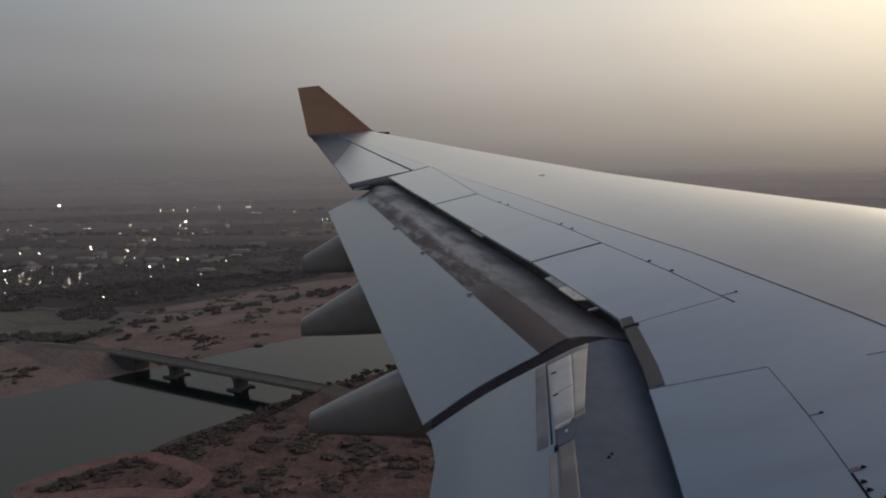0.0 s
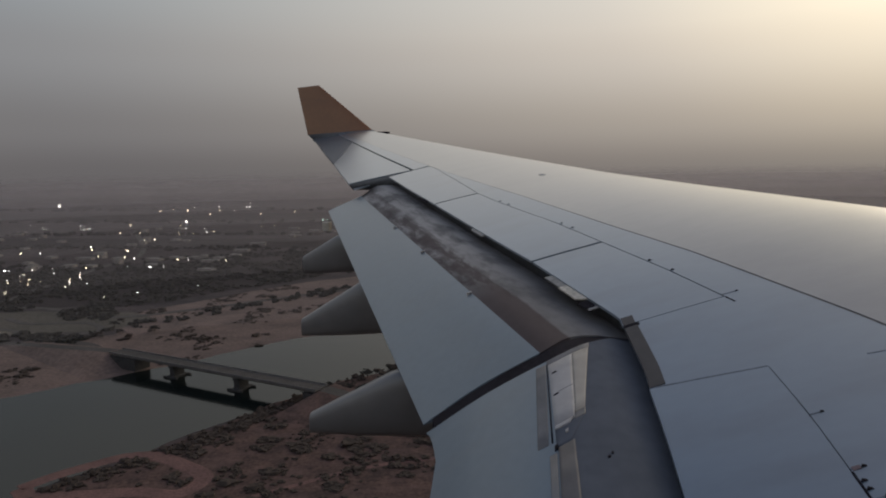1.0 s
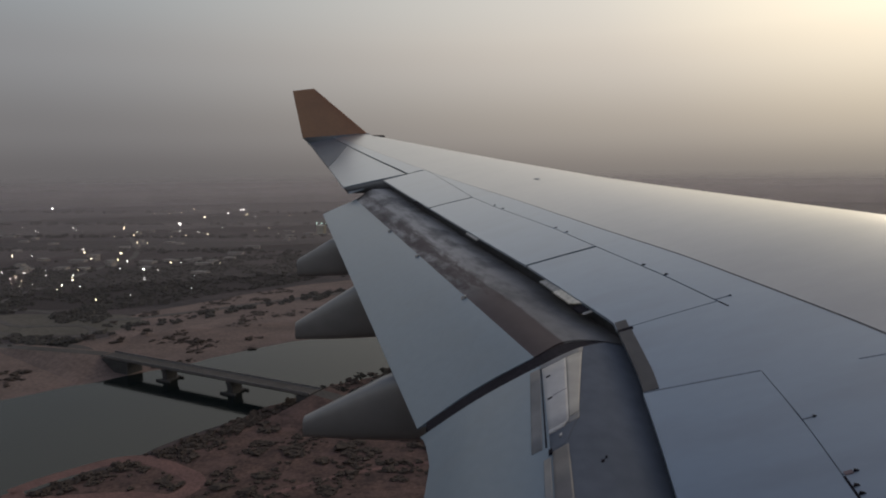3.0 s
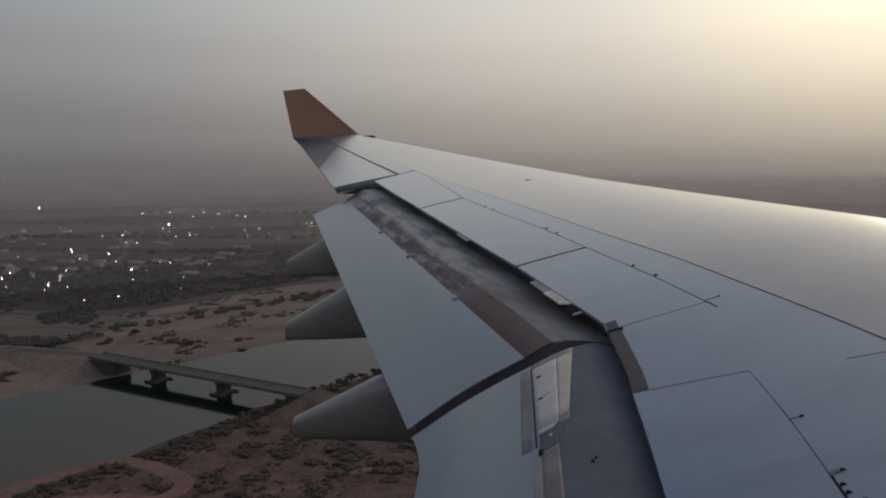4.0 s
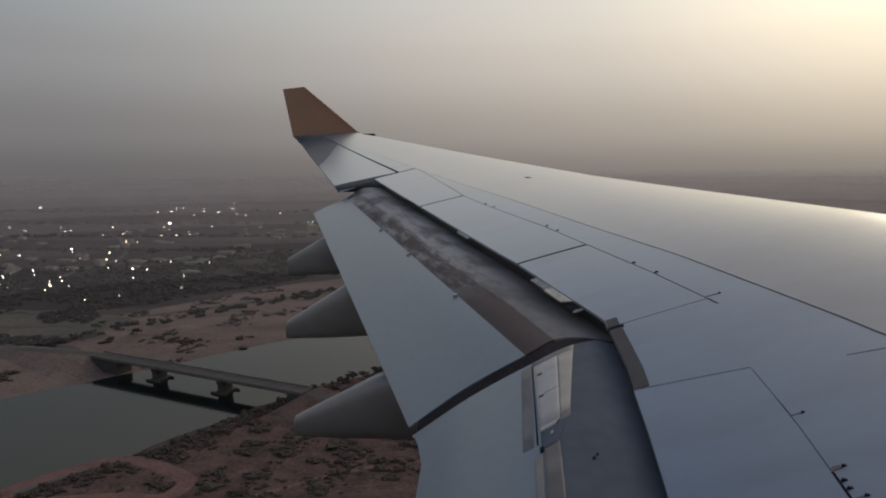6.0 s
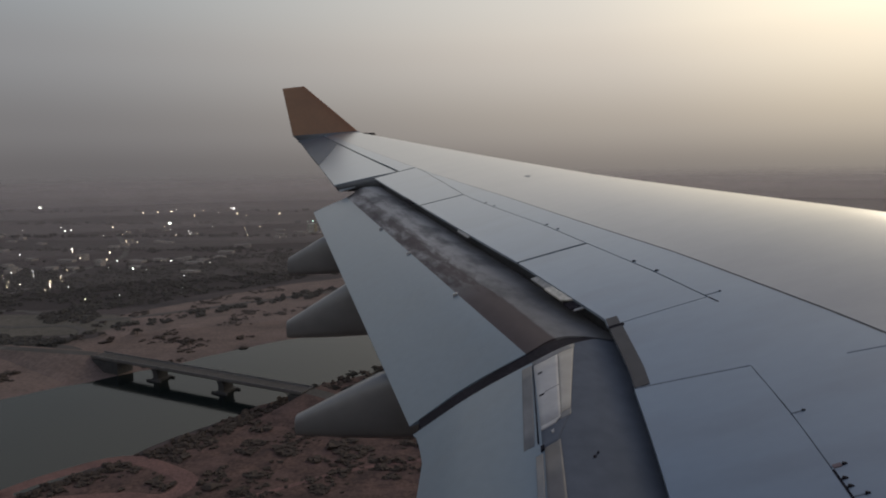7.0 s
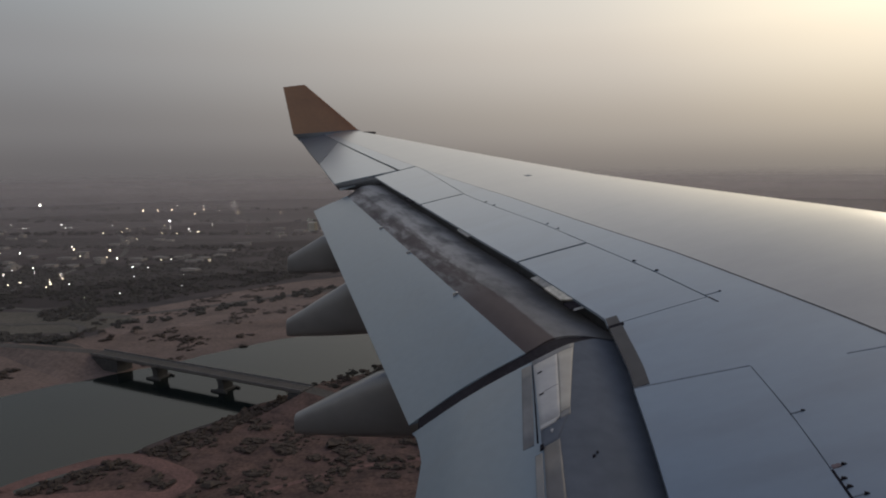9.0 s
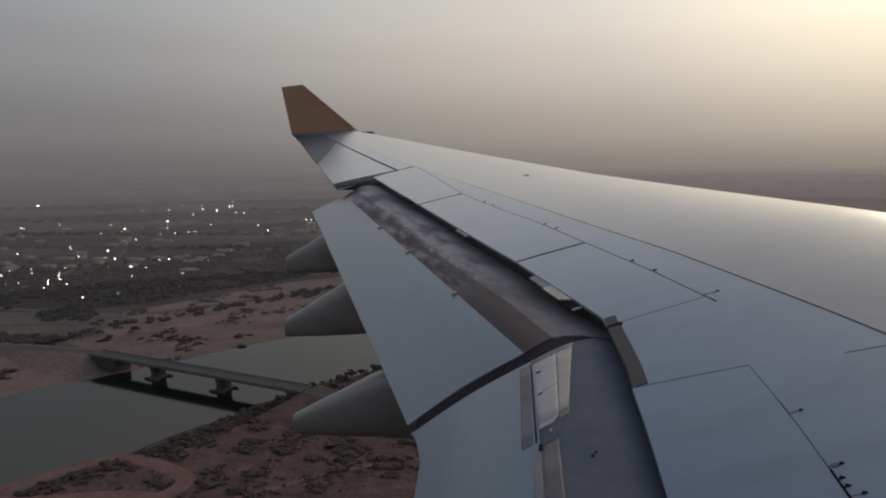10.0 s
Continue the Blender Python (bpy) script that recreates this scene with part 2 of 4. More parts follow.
PLASTER = surface("house_plaster", (0.289, 0.255, 0.230), (0.221, 0.200, 0.183), 0.9, scale=0.3, fine=2)
ROOF = surface("flat_roof", (0.170, 0.153, 0.145), (0.119, 0.111, 0.106), 0.9, scale=0.3, fine=2)
GLASS = surface("dark_window", (0.03, 0.035, 0.04), (0.04, 0.04, 0.045), 0.15, scale=1, fine=4)
POLE = surface("lamp_pole", (0.20, 0.20, 0.20), (0.15, 0.15, 0.15), 0.5, metal=0.6, scale=2, fine=9)
LAMP_WARM = glow("lamp_warm", (1.0, 0.78, 0.50), 26.0)
LAMP_WHITE = glow("lamp_white", (1.0, 0.94, 0.84), 26.0)
LAMP_GREEN = glow("lamp_green", (0.62, 1.0, 0.78), 12.0)
LAMP_FLOOD = glow("flood_white", (1.0, 0.95, 0.85), 30.0)


def river_water():
    m = surface("river_water", (0.004, 0.006, 0.007), (0.007, 0.010, 0.009), 0.09, scale=0.02, fine=0.25, bump=0.0, spec=0.165, rough_var=0.03, detail_amount=0.06)
    nt = m.node_tree
    n, tc, bp = nt.nodes.new("ShaderNodeTexNoise"), nt.nodes.new("ShaderNodeTexCoord"), nt.nodes.new("ShaderNodeBump")
    n.inputs["Scale"].default_value, n.inputs["Detail"].default_value = 0.5, 4
    bp.inputs["Strength"].default_value, bp.inputs["Distance"].default_value = 0.12, 0.05
    nt.links.new(tc.outputs["Object"], n.inputs["Vector"])
    nt.links.new(n.outputs[0], bp.inputs["Height"])
    nt.links.new(bp.outputs[0], nt.nodes["Principled BSDF"].inputs["Normal"])
    return m


WATER = river_water()

# ---------------------------------------------------------------- mesh helpers


def thing(name, at, label, category, group="", kind=""):
    ob = new(name)
    ob.location = at
    ob.empty_display_size = 0.5
    return tagged(ob, label, category, group, kind)


def mesh_of(name, verts, faces, material, smooth=False):
    me = bpy.data.meshes.new(name)
    me.from_pydata([tuple(v) for v in verts], [], faces)
    me.validate()
    bm = bmesh.new()
    bm.from_mesh(me)
    bmesh.ops.recalc_face_normals(bm, faces=bm.faces)
    bm.to_mesh(me)
    bm.free()
    me.materials.append(material)
    if smooth:
        for p in me.polygons:
            p.use_smooth = True
    return me


def base_of(ob):
    at = Vector((0, 0, 0))
    while ob:
        at += ob.location
        ob = ob.parent
    return at


def part(name, mesh, parent, label=""):
    """Links a mesh given in world metres as a part under a thing (or a part of it)."""
    at = base_of(parent)
    mesh.transform(Matrix.Translation(-at))
    ob = new(name, mesh)
    ob.parent = parent
    return tagged(ob, label) if label else ob


def box_data(x0, x1, y0, y1, z0, z1):
    v = [(x, y, z) for x in (x0, x1) for y in (y0, y1) for z in (z0, z1)]
    f = [(0, 1, 3, 2), (4, 6, 7, 5), (0, 4, 5, 1), (2, 3, 7, 6), (0, 2, 6, 4), (1, 5, 7, 3)]
    return v, f


def loft(sections, closed_ends=True):
    """Skin over rings of equal length."""
    n = len(sections[0])
    verts = [p for s in sections for p in s]
    faces = []
    for i in range(len(sections) - 1):
        for j in range(n):
            a, b = i * n + j, i * n + (j + 1) % n
            faces.append((a, b, b + n, a + n))
    if closed_ends:
        faces.append(tuple(range(n))[::-1])
        faces.append(tuple((len(sections) - 1) * n + j for j in range(n)))
    return verts, faces


# ---------------------------------------------------------------- the wing
ROOT_X, ROOT_Z, RISE, FLEX, PITCH, CAMBER, TWIST = 13.0306, -5.8970, 0.31406, 0.000020, 0.26654, 0.9903, 0.1939


def le_x(s):
    return -0.638 * s


def te_x(s):
    return -10.56 - 0.29 * s if s < 9.4 else -13.29 - 0.393 * (s - 9.4)


def steps(*knots):
    def value(s):
        if s <= knots[0][0]:
            (s0, a), (s1, b) = knots[0], knots[1]
        elif s >= knots[-1][0]:
            (s0, a), (s1, b) = knots[-2], knots[-1]
        else:
            (s0, a), (s1, b) = next((p, r) for p, r in zip(knots, knots[1:]) if p[0] <= s <= r[0])
        return a + (b - a) * (s - s0) / (s1 - s0)
    return value


# small lift of the leading edge along the span
nose_lift = steps((3.0, 0.08), (11.5, 0.068), (14.4, -0.02), (16.5, -0.07), (20.0, -0.05), (25.0, -0.01), (29.5, 0.0))


def skin(s, c, lift=0.0):
    """Point on the wing's upper skin: s metres out from the aircraft's centre line, c of the chord aft of the leading edge."""
    ch = le_x(s) - te_x(s)
    x = ROOT_X + le_x(s) - c * ch
    k = min(max(c, 0.0), 1.0)
    crown = 0.0561 * (2.969 * math.sqrt(k) - 1.26 * k - 3.516 * k ** 2 + 2.843 * k ** 3 - 1.036 * k ** 4)
    z = ROOT_Z + RISE * s + FLEX * s * s + PITCH * x + CAMBER * crown * ch + TWIST * (s / 29) ** 2 * (c - 0.5) * ch
    z += nose_lift(s) * max(0.0, 1 - k / 0.46)
    return Vector((EYE[0] + x, s - 2.4, EYE[2] + z + lift))


def panel(name, s0, s1, front, rear, material, parent, thick=0.03, ns=24, nc=10, lift=0.0, label="", skew=(0.0, 0.0)):
    """A skin panel between two stations; front(s), rear(s) give its chordwise edges; skew slants its two ends."""
    verts, faces = [], []
    for layer in (0, 1):
        for i in range(ns + 1):
            for j in range(nc + 1):
                u, v = i / ns, j / nc
                s = s0 + (s1 - s0) * u + (skew[0] * (1 - u) + skew[1] * u) * (1 - v)
                a, b = front(s), rear(s)
                if a <= 0.001:
                    v = v * v
                verts.append(skin(s, a + (b - a) * v, lift - layer * thick))
    w, m = nc + 1, (ns + 1) * (nc + 1)
    for i in range(ns):
        for j in range(nc):
            a = i * w + j
            faces += [(a, a + 1, a + w + 1, a + w), (m + a, m + a + w, m + a + w + 1, m + a + 1)]
    for i in range(ns):
        for j in (0, nc):
            a, b = i * w + j, (i + 1) * w + j
            faces.append((a, b, m + b, m + a))
    for j in range(nc):
        for i in (0, ns):
            a, b = i * w + j, i * w + j + 1
            faces.append((a, b, m + b, m + a))
    me = mesh_of(name, verts, faces, material, smooth=True)
    me.set_sharp_from_angle(angle=radians(40))
    return part(name, me, parent, label)


nose_seam = steps((3.0, 0.48), (8.84, 0.460), (11.5, 0.448), (13.3, 0.458), (15.65, 0.468), (19.15, 0.502), (28.6, 0.57))
hinge_in = steps((3.2, 0.880), (7.24, 0.697), (8.16, 0.655), (8.90, 0.625))
hinge = steps((10.1, 0.537), (11.2, 0.530), (13.8, 0.532), (15.6, 0.552), (16.5, 0.556), (19.6, 0.508), (20.0, 0.513))
shroud = steps((3.2, 1.043), (7.68, 0.834), (8.41, 0.800), (9.08, 0.769), (10.14, 0.714), (10.44, 0.697), (12.6, 0.698), (16.67, 0.726), (20.0, 0.755), (20.3, 0.768))
aileron_hinge = steps((20.1, 0.607), (20.7, 0.610), (26.3, 0.655), (29.1, 0.67))
tip_rear = steps((20.5, 0.985), (23.5, 1.005), (28.2, 1.07), (29.0, 1.11))


def seam_half(s):
    """Half the open joint behind the leading edge, tighter towards the tip."""
    return max(0.0006, 0.0023 - 0.00017 * (s - 8))


def shifted(fn, d):
    return lambda s: fn(s) + d


def V(x, y, z):
    return Vector((EYE[0] + x, y, EYE[2] + z))


def build_wing():
    wing = thing("aircraft_wing", (EYE[0] + 3.0, 3.0, EYE[2] - 3.0), "pale grey painted airliner wing with lowered flaps and upturned tip", "wing")
    # structure below the skins: a closed body, gap shade put into its dark colour
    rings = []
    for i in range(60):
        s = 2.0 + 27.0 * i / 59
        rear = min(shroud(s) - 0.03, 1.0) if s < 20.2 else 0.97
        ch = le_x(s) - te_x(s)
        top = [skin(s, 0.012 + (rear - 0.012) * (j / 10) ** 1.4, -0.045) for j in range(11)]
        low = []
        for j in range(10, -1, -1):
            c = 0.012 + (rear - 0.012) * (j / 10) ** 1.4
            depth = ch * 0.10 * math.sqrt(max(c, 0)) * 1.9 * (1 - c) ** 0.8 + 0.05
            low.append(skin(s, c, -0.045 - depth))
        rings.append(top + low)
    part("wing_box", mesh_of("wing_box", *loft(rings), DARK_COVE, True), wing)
    panel("leading_edge_skin", 2.0, 28.9, lambda s: 0.0, lambda s: nose_seam(s) - seam_half(s), NOSE_PAINT, wing, ns=70, nc=16)
    panel("joint_filler", 2.0, 28.8, lambda s: nose_seam(s) - seam_half(s) * 1.2, lambda s: nose_seam(s) + seam_half(s) * 1.2, JOINT_FILLER, wing, thick=0.02, ns=60, nc=1, lift=-0.008)
    # rounded nose of the leading edge
    rings = []
    for i in range(50):
        s = 2.0 + 26.9 * i / 49
        r = 0.028 * (le_x(s) - te_x(s))
        p = skin(s, 0.0)
        rings.append([p + Vector((0.0 + r * math.sin(a) * 0.9, 0, -r + r * math.cos(a))) for a in [math.pi * k / 10 for k in range(11)]])
    part("nose_skin", mesh_of("nose_skin", *loft(rings), NOSE_PAINT, True), wing)
    panel("centre_skin", 2.0, 8.90, lambda s: nose_seam(s) + seam_half(s), shifted(hinge_in, -0.0007), WING_PAINT, wing, ns=20, nc=6)
    panel("fixed_shroud", 8.90, 10.25, lambda s: nose_seam(s) + seam_half(s), shifted(shroud, -0.0015), WING_PAINT, wing, ns=8, nc=12)
    panel("centre_skin", 10.25, 20.0, lambda s: nose_seam(s) + seam_half(s), shifted(hinge, -0.001), WING_PAINT, wing, ns=60, nc=6)
    panel("outer_skin", 20.02, 28.9, lambda s: nose_seam(s) + seam_half(s), shifted(aileron_hinge, -0.005), WING_PAINT, wing, ns=30, nc=6)
    gap = 0.012
    for a, b, sa, sb in ((10.244, 12.60, 0.0, -0.05), (12.63, 16.67, -0.05, -0.13), (16.70, 20.0, -0.13, -0.08)):
        panel("spoiler", a + gap, b - gap, shifted(hinge, 0.0022), shroud, WING_PAINT, wing, thick=0.035, ns=14, nc=8, skew=(sa, sb), lift=0.004)
    panel("spoiler", 2.0, 9.06, shifted(hinge_in, 0.0007), shroud, WING_PAINT, wing, thick=0.035, ns=16, nc=8, lift=0.004, skew=(0.0, -0.17))
    panel("aileron", 20.6, 23.52, shifted(aileron_hinge, 0.008), tip_rear, WING_PAINT, wing, thick=0.05, ns=20, nc=8, lift=-0.01, skew=(-0.5, 2.8), label="drooped pale aileron panel")
    panel("aileron_rib", 20.12, 20.55, lambda s: 0.80, lambda s: 0.965, WING_PAINT, wing, thick=0.03, ns=3, nc=6, lift=-0.10)
    # tip panel in darker grey: the winglet's reflection painted into its colour
    panel("tip_reflection_skin", 23.56, 29.0, shifted(aileron_hinge, 0.004), tip_rear, TIP_GREY, wing, thick=0.06, ns=8, nc=8, lift=-0.008, skew=(2.8, 0.0))
    panel("panel_gap", 9.065, 9.078, shifted(hinge_in, 0.001), shroud, SEAM, wing, thick=0.02, ns=1, nc=8, lift=0.006, skew=(-0.17, -0.17))
    panel("panel_gap", 8.695, 8.705, lambda s: 0.478, lambda s: 0.525, SEAM, wing, thick=0.02, ns=1, nc=4, lift=0.004, skew=(-0.05, -0.05))
    panel("filler_cap", 16.78, 16.90, lambda s: 0.255, lambda s: 0.272, SEAM, wing, thick=0.02, ns=3, nc=3, lift=0.006)
    # weathered seal plate where the trailing edge breaks
    panel("seal_plate", 9.07, 10.19, lambda s: shroud(s) - 0.0225, lambda s: shroud(s) - 0.001, BROWN_SEAL, wing, thick=0.02, ns=8, nc=2, lift=0.012)
    panel("seal_plate", 10.23, 10.41, lambda s: shroud(s) - 0.021, lambda s: shroud(s) - 0.001, BROWN_SEAL, wing, thick=0.02, ns=3, nc=2, lift=0.012)
    panel("plate_clip", 10.19, 10.235, lambda s: shroud(s) - 0.026, lambda s: shroud(s) - 0.001, SEAL, wing, thick=0.03, ns=1, nc=2, lift=0.016)
    # little hinge fittings along the spoiler lines: a slit forward of the joint with a dark lug at its end
    def fitting(s, rear, front, width, lug):
        panel("hinge_slit", s - width / 2, s + width / 2, lambda q: front, lambda q: rear, SEAM, wing, thick=0.02, ns=1, nc=3, lift=0.005)
        p = skin(s, front)
        v, f = box_data(p.x - lug, p.x + lug * 0.5, p.y - lug * 0.36, p.y + lug * 0.36, p.z - 0.03, p.z + 0.012)
        v = [(x + (0.4 * lug if y > p.y else 0.0), y, z - (0.006 if x > p.x else 0.0)) for x, y, z in v]
        part("hinge_fitting", mesh_of("hinge_fitting", v, f, SEAL), wing)
    for s in (15.66, 15.35, 13.71, 13.40):
        fitting(s, hinge(s), hinge(s) - 0.009, 0.012, 0.024)
    for s in (11.60, 11.18):
        fitting(s, hinge(s), hinge(s) - 0.007, 0.012, 0.034)
    fitting(10.30, 0.535, 0.510, 0.014, 0.02)
    panel("panel_gap", 10.10, 10.245, lambda s: hinge(s) - 0.001, lambda s: hinge(s) + 0.001, SEAL, wing, thick=0.02, ns=2, nc=1, lift=0.005)
    for s, depth, lug in ((8.16, 0.014, 0.024), (7.52, 0.014, 0.030), (7.395, 0.006, 0.034), (7.315, 0.006, 0.034), (7.22, 0.015, 0.030)):
        fitting(s, hinge_in(s), hinge_in(s) - depth, 0.010, lug)
    panel("hinge_cover", 7.50, 7.535, lambda s: hinge_in(s) - 0.010, lambda s: hinge_in(s) - 0.002, HINGE_RED, wing, thick=0.02, ns=1, nc=2, lift=0.007, label="faded reddish hinge cover")
    panel("hinge_pin", 7.20, 7.49, lambda s: hinge_in(s) - 0.0014, lambda s: hinge_in(s) + 0.0010, SEAL, wing, thick=0.02, ns=4, nc=1, lift=0.008)
    # bent trailing edge tabs on the spoilers
    def tab(s0, s1, depth, material, lift, skew=(0.0, 0.0), taper=0.0):
        panel("edge_tab", s0, s1, lambda q: shroud(q) - 0.003, lambda q: shroud(q) + depth * (1 - taper * (q - s0) / (s1 - s0)), material, wing,
              thick=0.02, ns=6, nc=3, lift=lift, skew=skew)
    tab(14.22, 14.66, 0.011, GREY_STRIP, -0.010, (0.0, 0.06))
    tab(11.62, 12.02, 0.016, GREY_STRIP, -0.010)
    tab(11.20, 11.62, 0.018, STEEL, -0.012, (-0.10, 0.0))
    tab(10.93, 11.10, 0.020, SEAL, -0.030)
    tab(10.90, 11.02, 0.017, PALE_PANEL, -0.045, (0.0, 0.0), 0.8)
    tab(17.05, 17.5, 0.014, SEAL, -0.012)
    # winglet
    rings = []
    for i in range(9):
        u = i / 8
        le = V(-5.58, 26.55, 1.62).lerp(V(-8.04, 27.2, 3.63), u)
        te = V(-8.42, 26.55, 1.48).lerp(V(-9.00, 27.2, 3.55), u)
        ring = []
        for k in range(20):
            a = 2 * math.pi * k / 20
            c = 0.5 - 0.5 * math.cos(a)
            t = 0.045 * (le - te).length * math.sin(a) * (1 - 0.55 * c)
            ring.append(le.lerp(te, c) + Vector((0, t, 0)))
        rings.append(ring)
    me = mesh_of("winglet", *loft(rings), WINGLET_PAINT, True)
    me.set_sharp_from_angle(angle=radians(50))
    part("winglet", me, wing, "brown-orange painted upturned wing tip")
    # blend between wing and winglet
    rings = []
    for i in range(7):
        u = i / 6
        le = skin(28.8, 0.03, -0.02).lerp(V(-5.55, 26.55, 1.64), u)
        te = skin(28.95, 1.11, -0.02).lerp(V(-8.43, 26.55, 1.49), u)
        ring = []
        for k in range(20):
            a = 2 * math.pi * k / 20
            c = 0.5 - 0.5 * math.cos(a)
            ring.append(le.lerp(te, c) + Vector((0, 0.05 * 2.8 * math.sin(a) * (1 - 0.55 * c), 0)))
        rings.append(ring)
    me = mesh_of("winglet_root", *loft(rings), TIP_GREY, True)
    me.set_sharp_from_angle(angle=radians(50))
    part("winglet_root", me, wing)
    p = skin(28.2, 0.02)
    part("lamp_strip", mesh_of("lamp_strip", *box_data(p.x - 0.2, p.x + 0.25, p.y - 0.1, p.y + 0.25, p.z - 0.02, p.z + 0.05), SEAL), wing)
    return wing


def smooth_chain(points, n):
    """Catmull-Rom curve through points, n steps a span."""
    pts = [points[0] * 2 - points[1], *points, points[-1] * 2 - points[-2]]
    out = []
    for i in range(1, len(pts) - 2):
        p0, p1, p2, p3 = pts[i - 1:i + 3]
        for k in range(n):
            t = k / n
            out.append(0.5 * ((2 * p1) + (p2 - p0) * t + (2 * p0 - 5 * p1 + 4 * p2 - p3) * t * t + (3 * p1 - p0 - 3 * p2 + p3) * t ** 3))
    out.append(points[-1].copy())
    return out


# upper outline of each flap's section at two stations, from the trailing edge forward to the nose
OUT_IN = [V(-1.06, 7.70, -3.31), V(-0.34, 7.70, -2.78), V(0.43, 7.61, -2.30), V(0.86, 7.95, -2.18), V(1.41, 8.02, -2.20), V(2.20, 7.98, -2.34)]
OUT_OUT = [V(-5.07, 17.60, -1.19), V(-4.60, 17.60, -0.98), V(-4.09, 17.60, -0.77), V(-3.72, 17.62, -0.53), V(-3.30, 17.70, -0.43), V(-2.70, 17.75, -0.50)]
INN_OUT = [V(-0.97, 7.30, -3.25), V(-0.25, 7.30, -2.74), V(0.51, 7.30, -2.30), V(1.014, 7.60, -2.158), V(1.507, 7.88, -2.178), V(2.206, 7.90, -2.327)]
INN_SLOPE = Vector((0.02, 1.0, 0.31))


def inner_section(y):
    d = 7.3 - y
    pull = 0.18 * min(d / 0.5, 1.0) ** 0.6
    pts = [p - INN_SLOPE * d for p in INN_OUT]
    pts[0] = pts[0] + Vector((pull, 0, pull * 0.2))
    return pts


def section_ring(top, n, thick):
    up = smooth_chain(top, n)
    m = len(up)
    low = []
    for i in range(m - 1, -1, -1):
        w = i / (m - 1)
        low.append(up[i] - Vector((0, 0, 0.012 + thick * math.sin(math.pi * min(w, 0.999)) ** 0.7)))
    return up, low


def build_outboard_flap(wing):
    n, stations = 6, 24
    paint, bare = [], []
    for i in range(stations + 1):
        u = i / stations
        top = [a.lerp(b, u) for a, b in zip(OUT_IN, OUT_OUT)]
        up, low = section_ring(top, n, 0.20 - 0.07 * u)
        cut = 2 * n
        m = len(up)
        paint.append(up[:cut + 1] + [q for q in low[m - 1 - cut:]])
        bare.append(up[cut:] + low[:m - cut])
    me = mesh_of("outboard_flap", *loft(paint), FLAP_PAINT, True)
    me.set_sharp_from_angle(angle=radians(35))
    flap = part("outboard_flap", me, wing, "lowered grey flap panel")
    me = mesh_of("flap_nose", *loft(bare), BARE_METAL, True)
    # sheet coordinates: along the span, and across the chord from the seam forward
    across, top_count = len(bare[0]), len(bare[0]) // 2
    sheet_uv = me.uv_layers.new(name="sheet").data
    for loop in me.loops:
        i, k = divmod(loop.vertex_index, across)
        sheet_uv[loop.index].uv = (i / stations, min(k, across - k) / (top_count - 1))
    me.set_sharp_from_angle(angle=radians(50))
    part("flap_nose", me, flap, "stained bare metal flap nose")
    # lugs of the flap tracks along the edge of the painted panel
    for u in (0.215, 0.445, 0.64):
        p = OUT_IN[2].lerp(OUT_OUT[2], u)
        v1, f1 = box_data(p.x - 0.06, p.x + 0.01, p.y - 0.06, p.y - 0.03, p.z - 0.05, p.z + 0.008)
        v2, f2 = box_data(p.x - 0.02, p.x + 0.05, p.y + 0.02, p.y + 0.05, p.z - 0.05, p.z + 0.014)
        v3, f3 = box_data(p.x - 0.01, p.x + 0.015, p.y - 0.06, p.y + 0.05, p.z - 0.05, p.z + 0.012)
        part("track_lug", mesh_of("track_lug", v1 + v2 + v3, f1 + [tuple(i + 8 for i in q) for q in f2] + [tuple(i + 16 for i in q) for q in f3], PALE_PANEL), flap)
    # fitting near the outer end
    part("end_fitting", mesh_of("end_fitting", *box_data(EYE[0] - 5.17, EYE[0] - 4.98, 17.3, 17.6, EYE[2] - 1.73, EYE[2] - 1.5), STEEL), flap)
    return flap


